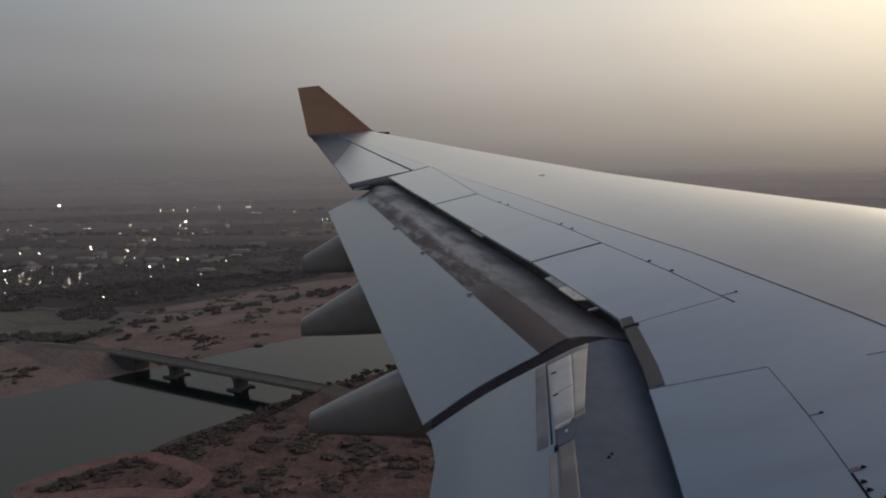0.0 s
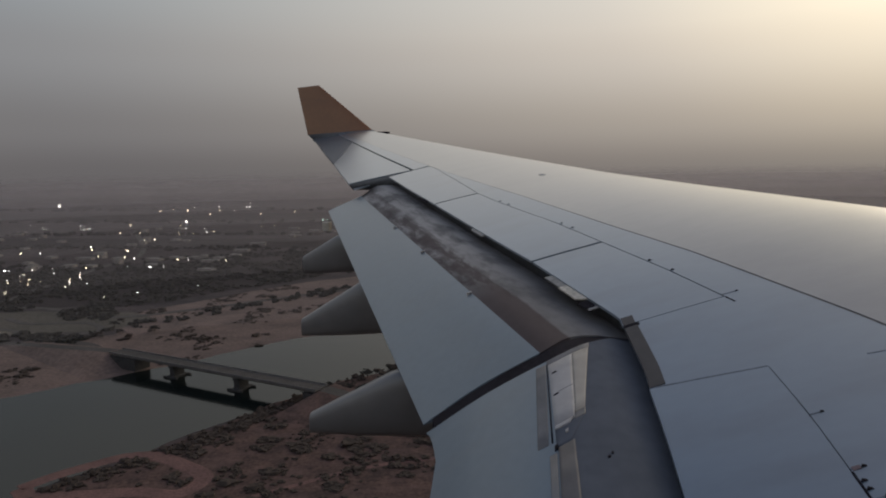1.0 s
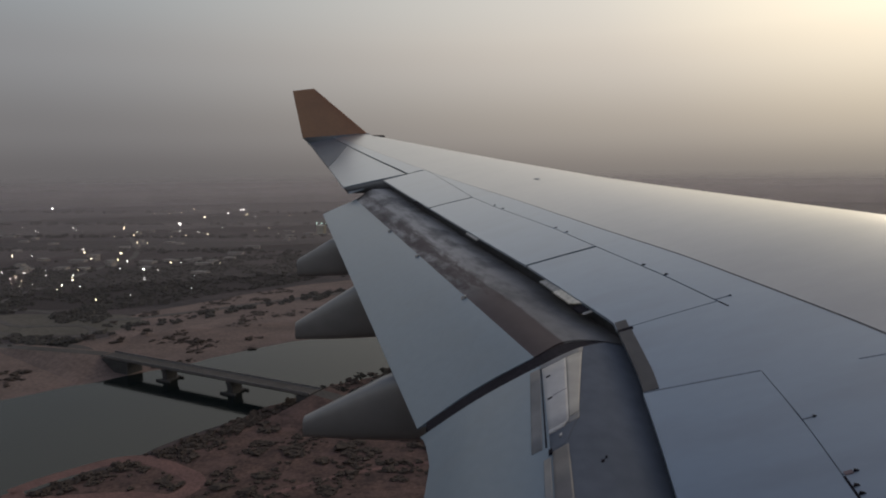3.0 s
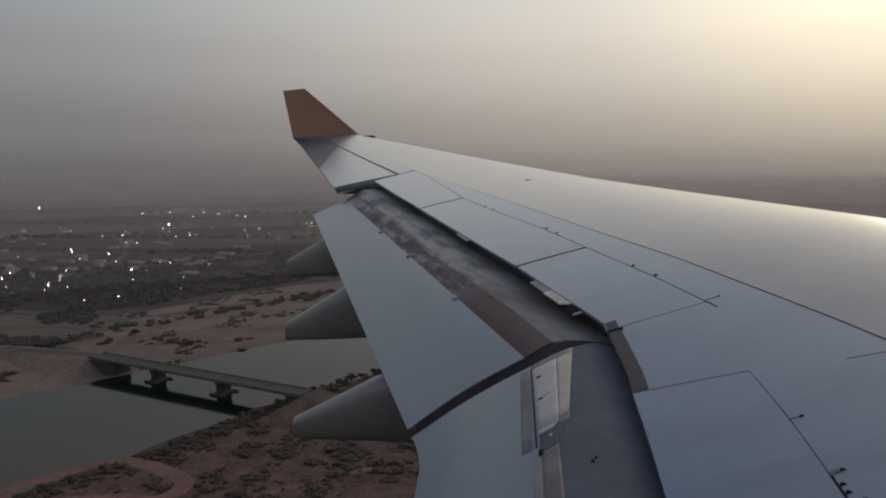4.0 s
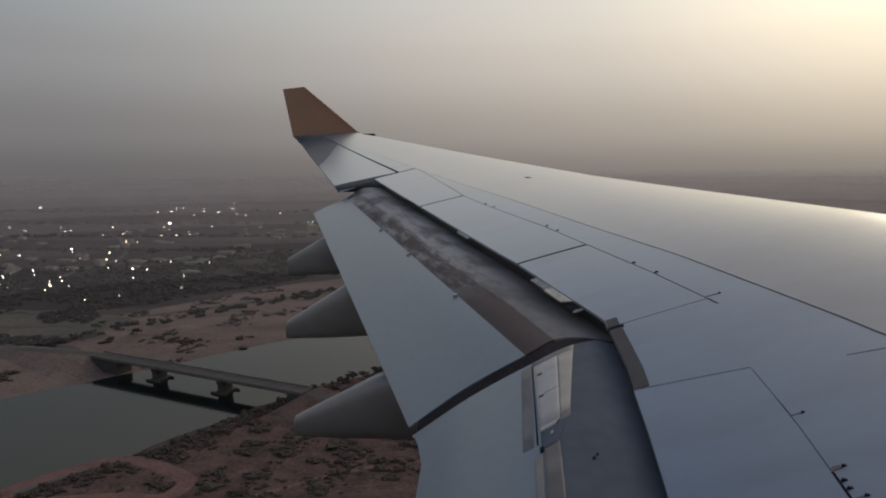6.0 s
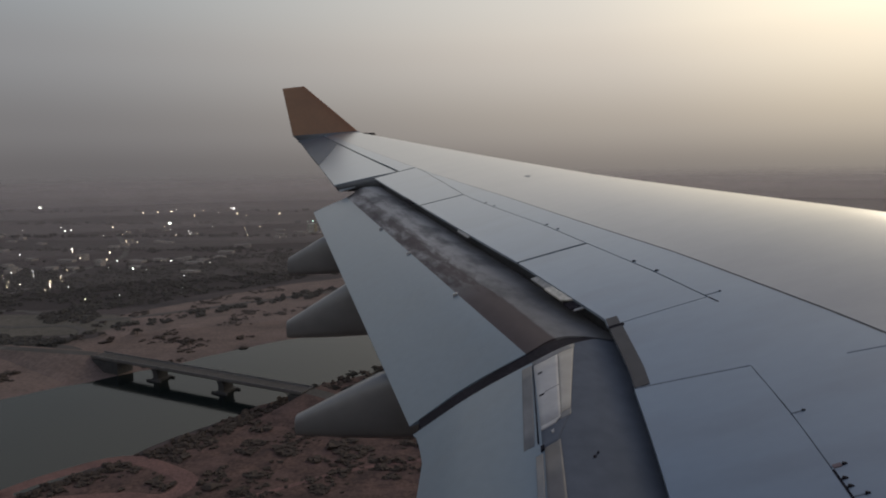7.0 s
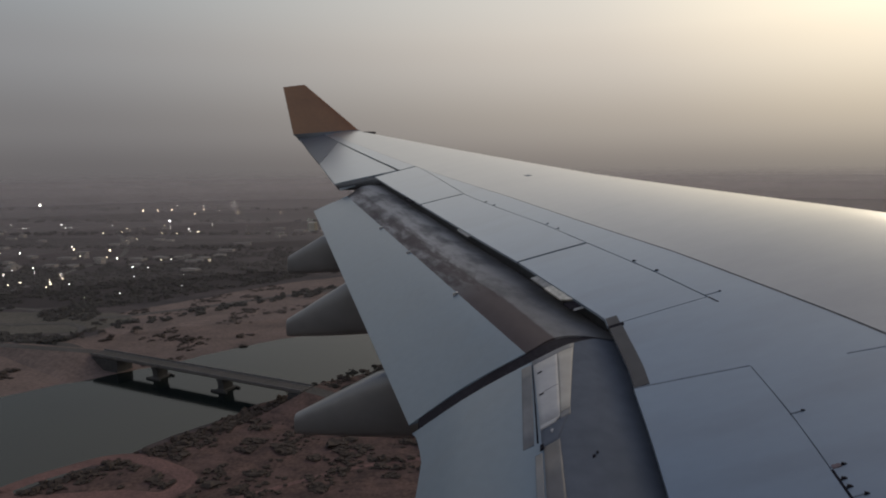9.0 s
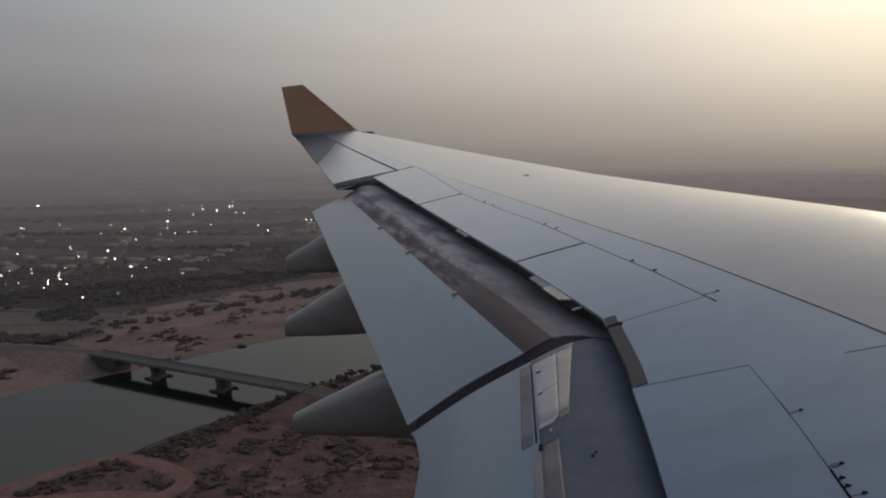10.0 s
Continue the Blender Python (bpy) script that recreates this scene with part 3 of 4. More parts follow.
def build_inboard_flap(wing):
    n, rings, nose = 6, [], []
    ys = [7.3, 7.25, 7.15, 7.0, 6.8, 6.5, 6.0, 5.4, 4.8, 4.2, 3.6, 3.0]
    for y in ys:
        up, low = section_ring(inner_section(y), n, 0.22)
        cut, m = 2 * n + 2, len(up)
        rings.append(up[:cut + 1] + low[m - 1 - cut:])
        nose.append(up[cut:] + low[:m - cut])
    me = mesh_of("inboard_flap", *loft(rings), FLAP_PAINT, True)
    me.set_sharp_from_angle(angle=radians(40))
    flap = part("inboard_flap", me, wing, "lowered grey flap panel with pale patches")
    me = mesh_of("flap_nose", *loft(nose), FLAP_DARK, True)
    me.set_sharp_from_angle(angle=radians(50))
    part("flap_nose", me, flap, "dark grey flap nose")

    def patch(name, y0, y1, u0, u1, v0, v1, lift, material, label=""):
        """Plate on the flap's upper side, from y0 to y1; u, v: chord positions of its two sides at the two ends."""
        verts, faces = [], []
        k = 6
        for layer in (0, 1):
            for i in range(k + 1):
                t = i / k
                y = y0 + (y1 - y0) * t
                chain = smooth_chain(inner_section(y), 10)
                for j in range(k + 1):
                    c = (u0 + (v0 - u0) * t) * (1 - j / k) + (u1 + (v1 - u1) * t) * (j / k)
                    q = c * 10
                    a = min(int(q), len(chain) - 2)
                    verts.append(chain[a].lerp(chain[a + 1], q - a) + Vector((0, 0, lift - 0.03 * layer)))
        w = k + 1
        m = w * w
        for i in range(k):
            for j in range(k):
                a = i * w + j
                faces += [(a, a + 1, a + w + 1, a + w), (m + a, m + a + w, m + a + w + 1, m + a + 1)]
            for a, b in ((i, i + 1), (k * w + i, k * w + i + 1), (i * w, i * w + w), (i * w + k, i * w + w + k)):
                faces.append((a, b, m + b, m + a))
        return part(name, mesh_of(name, verts, faces, material, True), flap, label)

    patch("head_strip", 7.29, 7.21, 1.97, 3.02, 1.97, 3.00, 0.009, DIRTY_STRIP)
    patch("access_panel", 7.20, 6.16, 1.99, 2.53, 2.03, 2.42, 0.012, PALE_PANEL, "pale lilac-grey access panel")
    patch("panel_strip", 7.20, 6.22, 2.545, 2.98, 2.43, 2.67, 0.013, CREAM_STRIP, "cream strip of the access panel")
    for y in (7.02, 6.64):
        patch("latch", y, y - 0.02, 2.05, 2.14, 2.05, 2.14, 0.018, SEAL)
    patch("seam_line", 6.66, 6.652, 2.15, 2.48, 2.15, 2.48, 0.0135, DIRTY_STRIP)
    patch("edge_strip", 7.24, 5.96, 1.79, 1.955, 1.77, 1.915, 0.008, DIRTY_STRIP)
    patch("gap_line", 7.22, 5.96, 1.964, 1.978, 1.962, 1.985, 0.009, SEAL)
    # open bracket bay below the panel, with its bright fittings
    patch("bracket_bay", 6.15, 5.86, 2.03, 2.64, 2.03, 2.30, 0.005, FLAP_DARK, "dark shallow bay below the access panel")
    patch("bay_lip", 6.155, 6.11, 2.03, 2.38, 2.03, 2.30, 0.020, PALE_PANEL)
    patch("bay_lip", 6.21, 6.12, 2.43, 2.68, 2.40, 2.66, 0.008, DIRTY_STRIP)
    patch("bay_bolt", 6.03, 6.00, 2.20, 2.25, 2.20, 2.25, 0.022, PALE_PANEL)
    patch("bay_edge", 5.90, 5.84, 2.00, 2.06, 2.00, 2.06, 0.018, SEAL)
    patch("lower_strip", 5.86, 3.2, 2.06, 2.36, 1.98, 2.34, 0.009, STAINED_STRIP, "stained brown-grey strip along the flap")
    patch("lower_edge_strip", 5.80, 3.2, 1.925, 2.03, 1.84, 1.95, 0.010, DIRTY_STRIP)
    patch("drain_cover", 5.44, 5.42, 2.98, 3.04, 2.98, 3.04, 0.014, SEAL)
    patch("drain_cover", 5.47, 5.45, 3.07, 3.11, 3.07, 3.11, 0.014, SEAL)
    return flap


def build_flap_gap(wing):
    """Dark rubber seal that fills the slot between the two flaps."""
    a, b = smooth_chain([p.lerp(q, 0.0) for p, q in zip(OUT_IN, OUT_OUT)], 6), smooth_chain(INN_OUT, 6)
    rings = []
    for p, q in zip(a[1:], b[1:]):
        d = Vector((0, 0, -0.05))
        rings.append([p + Vector((0, 0.01, -0.010)), q + Vector((0, -0.03, -0.040)), q + d * 5, p + d * 5])
    return part("gap_seal", mesh_of("gap_seal", *loft(rings), SEAL), wing, "black rubber seal between the flaps")


def build_fairing(wing, y, tail_top, tail_low, lip_top, lip_low, width):
    """Canoe-shaped flap track fairing; side outlines as (x, z) at the tail and where it leaves the flap."""
    rings = []
    for i in range(15):
        t = i / 14
        x = tail_top[0] + (lip_top[0] + 1.6 - tail_top[0]) * t
        g = (x - tail_top[0]) / (lip_top[0] - tail_top[0])
        top = tail_top[1] + (lip_top[1] - tail_top[1]) * g
        if g > 1:
            top = lip_top[1] + (lip_top[1] - tail_top[1]) * 0.25 * (g - 1)
        low = tail_low[1] + (lip_low[1] - tail_low[1]) * min(g, 2.0) - 0.05 * math.sin(math.pi * t)
        mid, h = (top + low) / 2, (top - low) / 2
        w = width * (0.42 + 0.58 * math.sin(min(t * 1.2, 1.0) * math.pi / 2))
        ring = []
        for k in range(20):
            a = 2 * math.pi * k / 20
            ca, sa = math.cos(a), math.sin(a)
            ring.append(Vector((EYE[0] + x, y + w * math.copysign(abs(ca) ** 0.75, ca), EYE[2] + mid + h * math.copysign(abs(sa) ** 0.75, sa))))
        rings.append(ring)
    me = mesh_of("flap_track_fairing", *loft(rings), FAIRING_PAINT, True)
    me.set_sharp_from_angle(angle=radians(50))
    return part("flap_track_fairing", me, wing, "dark grey canoe-shaped fairing")




def build_fuselage_side():
    """The plain cabin wall behind the eye, which shades the wing root from the far half of the sky."""
    radius, rings = 2.82, []
    for x in (-16.0, -8.0, 0.0, 8.0, 16.0, 24.0):
        ring = []
        for r in (radius, radius - 0.06):
            arc = [radians(-100 + 200 * k / 30) for k in range(31)]
            ring += [Vector((EYE[0] + x, -3.10 + r * math.cos(a), EYE[2] - 0.45 + r * math.sin(a))) for a in (arc if r == radius else arc[::-1])]
        rings.append(ring)
    me = mesh_of("wall_fuselage", *loft(rings), HULL_PAINT, True)
    me.set_sharp_from_angle(angle=radians(40))
    tagged(new("wall_fuselage", me), "pale painted aircraft hull wall beside the wing", "wall", kind="structure")


build_fuselage_side()
wing = build_wing()
build_outboard_flap(wing)
build_inboard_flap(wing)
build_flap_gap(wing)
build_fairing(wing, 9.2, (-3.05, -3.80), (-3.03, -4.12), (-1.64, -3.05), (-1.26, -4.08), 0.30)
build_fairing(wing, 12.6, (-4.28, -3.13), (-4.24, -3.50), (-2.92, -2.28), (-2.59, -3.40), 0.28)
build_fairing(wing, 16.0, (-5.33, -2.28), (-5.29, -2.73), (-4.35, -1.70), (-3.94, -2.66), 0.25)

# ---------------------------------------------------------------- the land below


def closed_curve(points, n=8, rough=0.0, seed=0):
    """A smooth closed outline through control points, with an uneven edge."""
    out, m = [], len(points)
    for i in range(m):
        p0, p1, p2, p3 = (Vector((*points[(i + k) % m], 0)) for k in (-1, 0, 1, 2))
        for k in range(n):
            t = k / n
            p = 0.5 * ((2 * p1) + (p2 - p0) * t + (2 * p0 - 5 * p1 + 4 * p2 - p3) * t * t + (3 * p1 - p0 - 3 * p2 + p3) * t ** 3)
            if rough:
                q = Vector((p.x / 40, p.y / 40, seed))
                p = p + rough * Vector((noise.noise(q), noise.noise(q + Vector((9, 5, 2))), 0)) + 0.4 * rough * Vector((noise.noise(q * 4), noise.noise(q * 4 + Vector((3, 1, 7))), 0))
            out.append((p.x, p.y))
    return out


def sheet(name, points, z, material, label, category, rough=6.0, n=10, kind="structure"):
    outline = closed_curve(points, n, rough, z * 10)
    bm = bmesh.new()
    vs = [bm.verts.new((x, y, z)) for x, y in outline]
    bm.faces.new(vs)
    bmesh.ops.triangulate(bm, faces=bm.faces[:])
    for f in bm.faces:
        if f.normal.z < 0:
            f.normal_flip()
    me = bpy.data.meshes.new(name)
    bm.to_mesh(me)
    bm.free()
    me.materials.append(material)
    ob = new(name, me)
    return tagged(ob, label, category, kind=kind), outline


def ribbon(name, points, width, z, material, label, category="road"):
    pts = smooth_chain([Vector((x, y, z)) for x, y in points], 8)
    verts, faces = [], []
    for i, p in enumerate(pts):
        d = (pts[min(i + 1, len(pts) - 1)] - pts[max(i - 1, 0)]).normalized()
        s = Vector((-d.y, d.x, 0)) * width / 2
        verts += [p + s, p - s, p - s * 1.25 - Vector((0, 0, z)), p + s * 1.25 - Vector((0, 0, z))]
    for i in range(len(pts) - 1):
        a = 4 * i
        faces += [(a, a + 1, a + 5, a + 4), (a + 1, a + 2, a + 6, a + 5), (a + 3, a, a + 4, a + 7)]
    return tagged(new(name, mesh_of(name, verts, faces, material)), label, category, kind="structure")


def inside(x, y, poly):
    hit, j = False, len(poly) - 1
    for i in range(len(poly)):
        (xi, yi), (xj, yj) = poly[i], poly[j]
        if (yi > y) != (yj > y) and x < (xj - xi) * (y - yi) / (yj - yi) + xi:
            hit = not hit
        j = i
    return hit


def clump_shapes(count, seed):
    """Uneven, flattened leaf clumps as bare vertex and face arrays."""
    shapes = []
    for k in range(count):
        bm = bmesh.new()
        bmesh.ops.create_icosphere(bm, subdivisions=2, radius=1.0)
        for v in bm.verts:
            q = v.co * 1.7 + Vector((k * 7.3, seed, 0))
            v.co *= 0.72 + 0.75 * noise.noise(q) + 0.35 * noise.noise(q * 3)
            v.co.z = max(v.co.z * 0.75 + 0.25, -0.05)
        bm.verts.index_update()
        shapes.append((np.array([v.co[:] for v in bm.verts]), np.array([[v.index for v in f.verts] for f in bm.faces])))
        bm.free()
    return shapes


CLUMPS = clump_shapes(8, 3)


def scatter(name, spots, material, label, category):
    """One mesh of many clumps; spots are rows of x, y, base z, radius, height."""
    rng = random.Random(len(spots))
    vs, fs, off = [], [], 0
    for x, y, z, r, h in spots:
        v, f = CLUMPS[rng.randrange(len(CLUMPS))]
        a = rng.uniform(0, 6.283)
        ca, sa = math.cos(a), math.sin(a)
        st = rng.uniform(0.75, 1.5)
        w = np.empty_like(v)
        w[:, 0] = x + r * st * (v[:, 0] * ca - v[:, 1] * sa)
        w[:, 1] = y + r * (v[:, 0] * sa + v[:, 1] * ca)
        w[:, 2] = z + h * v[:, 2]
        vs.append(w)
        fs.append(f + off)
        off += len(v)
    v, f = np.concatenate(vs), np.concatenate(fs)
    me = bpy.data.meshes.new(name)
    me.from_pydata(v.tolist(), [], f.tolist())
    me.materials.append(material)
    ob = new(name, me)
    return tagged(ob, label, category, kind="stuff")


def spots_in(poly, count, size, seed, patch=60.0, level=0.0, tall=0.6, z=0.1, avoid=()):
    """Clustered positions inside an outline."""
    rng = random.Random(seed)
    xs, ys = [p[0] for p in poly], [p[1] for p in poly]
    out, tries = [], 0
    while len(out) < count and tries < count * 40:
        tries += 1
        x, y = rng.uniform(min(xs), max(xs)), rng.uniform(min(ys), max(ys))
        if noise.noise(Vector((x / patch, y / patch, seed * 1.3))) < level or not inside(x, y, poly) or any(inside(x, y, a) for a in avoid):
            continue
        r = rng.uniform(*size) * (0.6 + 0.8 * rng.random() ** 3)
        out.append((x, y, z, r, r * tall * rng.uniform(0.7, 1.3)))
    return out


bm = bmesh.new()
bmesh.ops.create_grid(bm, x_segments=40, y_segments=40, size=9000)
me = bpy.data.meshes.new("ground")
bm.to_mesh(me)
bm.free()
me.materials.append(GROUND)
tagged(new("ground", me), "dusty brown plain with fields reaching the horizon", "ground", kind="structure")

RIVER = [(-900, 60), (-560, 225), (-410, 295), (-313, 361), (-262, 411), (-232, 436), (-205, 468), (-165, 514), (-110, 556), (-30, 610), (70, 690), (180, 730),
         (190, 640), (80, 580), (4, 517), (-33, 473), (-58, 441), (-88, 412), (-114, 366), (-130, 346), (-153, 307), (-188, 260), (-240, 205), (-420, 110), (-640, 0), (-900, -90)]
BANK = [(-900, 130), (-600, 225), (-420, 280), (-313, 350), (-235, 425), (-195, 470), (-150, 510), (-90, 550), (60, 660), (160, 760), (-60, 900), (-205, 822), (-300, 706), (-362, 605),
        (-330, 532), (-405, 497), (-480, 442), (-620, 340), (-900, 240)]
SCRUB = [(-120, 372), (-85, 418), (-30, 480), (10, 525), (90, 590), (220, 650), (420, 640), (420, 60), (60, 60), (-200, 120), (-420, 90), (-235, 200), (-185, 255), (-150, 303), (-128, 343)]
_, bank_line = sheet("sand_bank", BANK, 0.06, SAND, "reddish brown sandy river bank with scattered scrub", "sand bank", 9)
_, scrub_line = sheet("scrub_ground", SCRUB, 0.10, RED_EARTH, "red-brown earth covered with low scrub", "ground", 5)
_, river_line = sheet("river", RIVER, 0.14, WATER, "still grey-green river water", "river", 5, n=12)
sheet("mud_bar", [(-33, 478), (10, 528), (70, 575), (60, 540), (20, 490), (-20, 455)], 0.2, SAND, "bare sand bar at the river's edge", "sand bank", 5)
sheet("islet", [(-345, 322), (-322, 332), (-318, 326), (-338, 316)], 0.3, RED_EARTH, "small dark mud islet in the river", "islet", 2)

# dirt track loop in the scrub
loop = [(-195, 261), (-187, 274), (-177, 285), (-165, 296), (-150, 299), (-130, 291), (-111, 278), (-116, 262), (-136, 262), (-160, 258), (-182, 254)]
ribbon("dirt_track", loop + loop[:1], 8.0, 0.22, DIRT_TRACK, "bare red earth track looping through scrub", "track")
ribbon("dirt_path", [(-80, 262), (-20, 300), (60, 318), (160, 350)], 3.0, 0.24, DIRT_TRACK, "narrow bare earth path", "track")

# fields and roads behind the river
FIELDS = (
    ("ploughed_field", [(-640, 505), (-470, 470), (-430, 520), (-560, 580), (-700, 590)], DARK_FIELD, "dark ploughed field", 0.05),
    ("fallow_field", [(-1010, 560), (-795, 590), (-615, 525), (-670, 480), (-830, 350), (-1100, 380)], BROWN_FIELD, "large fallow brown field", 0.06),
    ("ploughed_field", [(-830, 345), (-750, 410), (-610, 500), (-540, 430), (-570, 350), (-640, 270), (-800, 240)], DARK_FIELD, "dark ploughed field with salt patches", 0.08),
    ("salt_patch", [(-765, 306), (-735, 330), (-745, 360), (-775, 340)], PALE_EARTH, "pale salt patch on dark soil", 0.14),
    ("salt_patch", [(-715, 330), (-690, 350), (-672, 338), (-700, 322)], PALE_EARTH, "pale dry patch on dark soil", 0.16),
    ("green_field", [(-520, 530), (-360, 545), (-330, 600), (-420, 625), (-560, 600)], GREEN_FIELD, "grass verge round a road junction", 0.10),
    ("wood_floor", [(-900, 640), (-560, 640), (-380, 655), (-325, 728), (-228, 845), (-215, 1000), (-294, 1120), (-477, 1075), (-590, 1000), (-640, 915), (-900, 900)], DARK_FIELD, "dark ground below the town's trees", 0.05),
    ("fallow_field", [(-1500, 950), (-760, 960), (-300, 990), (100, 900), (200, 1080), (-500, 1150), (-1500, 1180)], BROWN_FIELD, "broad fallow field", 0.07),
    ("ploughed_field", [(-1700, 1210), (-600, 1180), (300, 1140), (500, 1330), (-700, 1330), (-1700, 1380)], DARK_FIELD, "long dark field strip", 0.05),
    ("fallow_field", [(-2200, 1500), (-700, 1450), (600, 1420), (800, 1640), (-600, 1680), (-2200, 1760)], BROWN_FIELD, "long brown field strip", 0.06),
    ("ploughed_field", [(-2800, 1900), (-900, 1850), (600, 1800), (900, 2150), (-1000, 2150), (-2800, 2250)], DARK_FIELD, "far dark field strip", 0.05),
)
outlines = {}
for name, pts, mat, label, z in FIELDS:
    _, outlines[label] = sheet(name, pts, z, mat, label, "field", 8)

ribbon("road", [(-900, 250), (-620, 365), (-480, 460), (-419, 498), (-340, 505), (-290, 470), (-240, 440)], 9, 0.5, ROAD, "dim asphalt road running to the bridge")
ribbon("road", [(-1000, 610), (-700, 625), (-490, 640), (-380, 600), (-300, 640), (-150, 760), (60, 860)], 8, 0.4, ROAD, "dim asphalt road past the junction")
ribbon("road", [(-540, 560), (-440, 545), (-400, 520), (-350, 545), (-380, 575), (-440, 570), (-480, 590)], 6, 0.45, ROAD, "curving slip road of a junction")
ribbon("road", [(-520, 590), (-560, 700), (-600, 900), (-640, 1100), (-900, 1500)], 8, 0.42, ROAD, "straight road into the town")
ribbon("road", [(-90, 381), (-40, 365), (40, 345), (200, 300), (420, 240)], 10, 0.6, ROAD, "approach road behind the bridge")


def build_bridge():
    """Concrete girder bridge on wide wall piers with pile caps at the water line."""
    a, b = Vector((-262, 447, 0)), Vector((-86, 378.5, 0))
    d = (b - a).normalized()
    side = Vector((-d.y, d.x, 0))
    length = (b - a).length
    bridge = thing("road_bridge", tuple(a), "grey concrete girder road bridge on broad piers in the river", "bridge")

    def beam(name, along0, along1, off0, off1, z0, z1, parent, label="", mat=CONCRETE, taper=0.0):
        verts = []
        for t in (along0, along1):
            for o, z in ((off0, z1), (off1, z1), (off1 - taper, z0), (off0 + taper, z0)):
                verts.append(a + d * t + side * o + Vector((0, 0, z)))
        faces = [(0, 1, 2, 3), (4, 7, 6, 5), (0, 4, 5, 1), (1, 5, 6, 2), (2, 6, 7, 3), (3, 7, 4, 0)]
        return part(name, mesh_of(name, verts, faces, mat), parent, label)

    deck = beam("deck", -6, length + 6, -6, 6, 10.4, 11.0, bridge)
    beam("roadway", -6, length + 6, -4.6, 4.6, 11.0, 11.06, bridge, "dark asphalt roadway", ROAD)
    for o in (-6, 5.6):
        beam("parapet", -6, length + 6, o, o + 0.4, 11.0, 12.0, bridge)
    for o in (-4.2, -1.4, 1.4, 4.2):
        beam("girder", -4, length + 4, o - 0.4, o + 0.4, 8.9, 10.4, bridge)
    # piers and caps take the darker concrete, their shaded side painted in
    for t in (62.0, 62.0 + 63.5):
        pier = beam("pier", t - 2.5, t + 2.5, -4.6, 4.6, 1.4, 7.4, bridge, mat=SHADED_CONCRETE, taper=0.3)
        beam("pier_head", t - 2.4, t + 2.4, -5.6, 5.6, 7.4, 8.9, pier, mat=SHADED_CONCRETE)
        beam("pile_cap", t - 4.2, t + 4.2, -7.0, 7.0, 0.1, 1.4, pier, mat=SHADED_CONCRETE)
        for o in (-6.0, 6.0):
            beam("fender", t - 7.0, t + 7.0, o - 0.6, o + 0.6, 0.1, 1.3, pier, mat=SHADED_CONCRETE)
    # abutments in the same painted shade, for the dark mass under the deck ends
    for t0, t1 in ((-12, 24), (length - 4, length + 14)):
        beam("abutment", t0, t1, -6.5, 6.5, 0.0, 8.9, bridge, mat=SHADED_CONCRETE)
    for k in range(9):
        for o in (-5.9, 5.8):
            t = 8 + k * (length - 16) / 8
            beam("rail_post", t - 0.1, t + 0.1, o, o + 0.2, 12.0, 12.9, bridge, mat=POLE)
    # sloped approach banks
    for t0, t1, name in ((-150, -8, "embankment"), (length + 8, length + 150, "embankment")):
        verts = []
        hi, lo = (t1, t0) if t0 < 0 else (t0, t1)
        toe = 17.0 if t0 < 0 else -17.0
        for t, h in ((lo, 0.3), (hi, 10.9)):
            w, e = 6.5, (toe if h > 5 else 0.0)
            verts += [a + d * t + side * w + Vector((0, 0, h)), a + d * t - side * w + Vector((0, 0, h)), a + d * (t + e) - side * (w + 3 + h * 2.4), a + d * (t + e) + side * (w + 3 + h * 2.4)]
        faces = [(0, 1, 5, 4), (1, 2, 6, 5), (3, 0, 4, 7), (4, 5, 6, 7), (0, 3, 2, 1)]
        tagged(new(name, mesh_of(name, verts, faces, SAND if t0 < 0 else RED_EARTH, True)), "sloping earth bank carrying the road to the bridge", "embankment", kind="structure")
        lane = []
        for t, h in ((lo, 0.3), (hi, 10.9)):
            for z in (h + 0.06, h - 0.2):
                lane += [a + d * t + side * 4.8 + Vector((0, 0, z)), a + d * t - side * 4.8 + Vector((0, 0, z))]
        tagged(new("road", mesh_of("road", lane, [(0, 1, 5, 4), (0, 4, 6, 2), (1, 3, 7, 5), (2, 6, 7, 3), (0, 2, 3, 1), (4, 5, 7, 6)], ROAD)), "dim asphalt road on the bank beside the bridge", "road", kind="structure")


build_bridge()


def build_lit_column():
    col = thing("lit_column", (-437, 528, 0), "tall white illuminated column beside the road junction", "column")
    part("base", mesh_of("base", *box_data(-438.5, -435.5, 526.5, 529.5, 0, 1.2), CONCRETE), col)
    rings = [[Vector((-437 + r * math.cos(k * math.pi / 4), 528 + r * math.sin(k * math.pi / 4), z)) for k in range(8)] for r, z in ((0.42, 1.2), (0.40, 7.0), (0.28, 9.2), (0.1, 10.0))]
    part("shaft", mesh_of("shaft", *loft(rings), LAMP_WHITE), col)


build_lit_column()


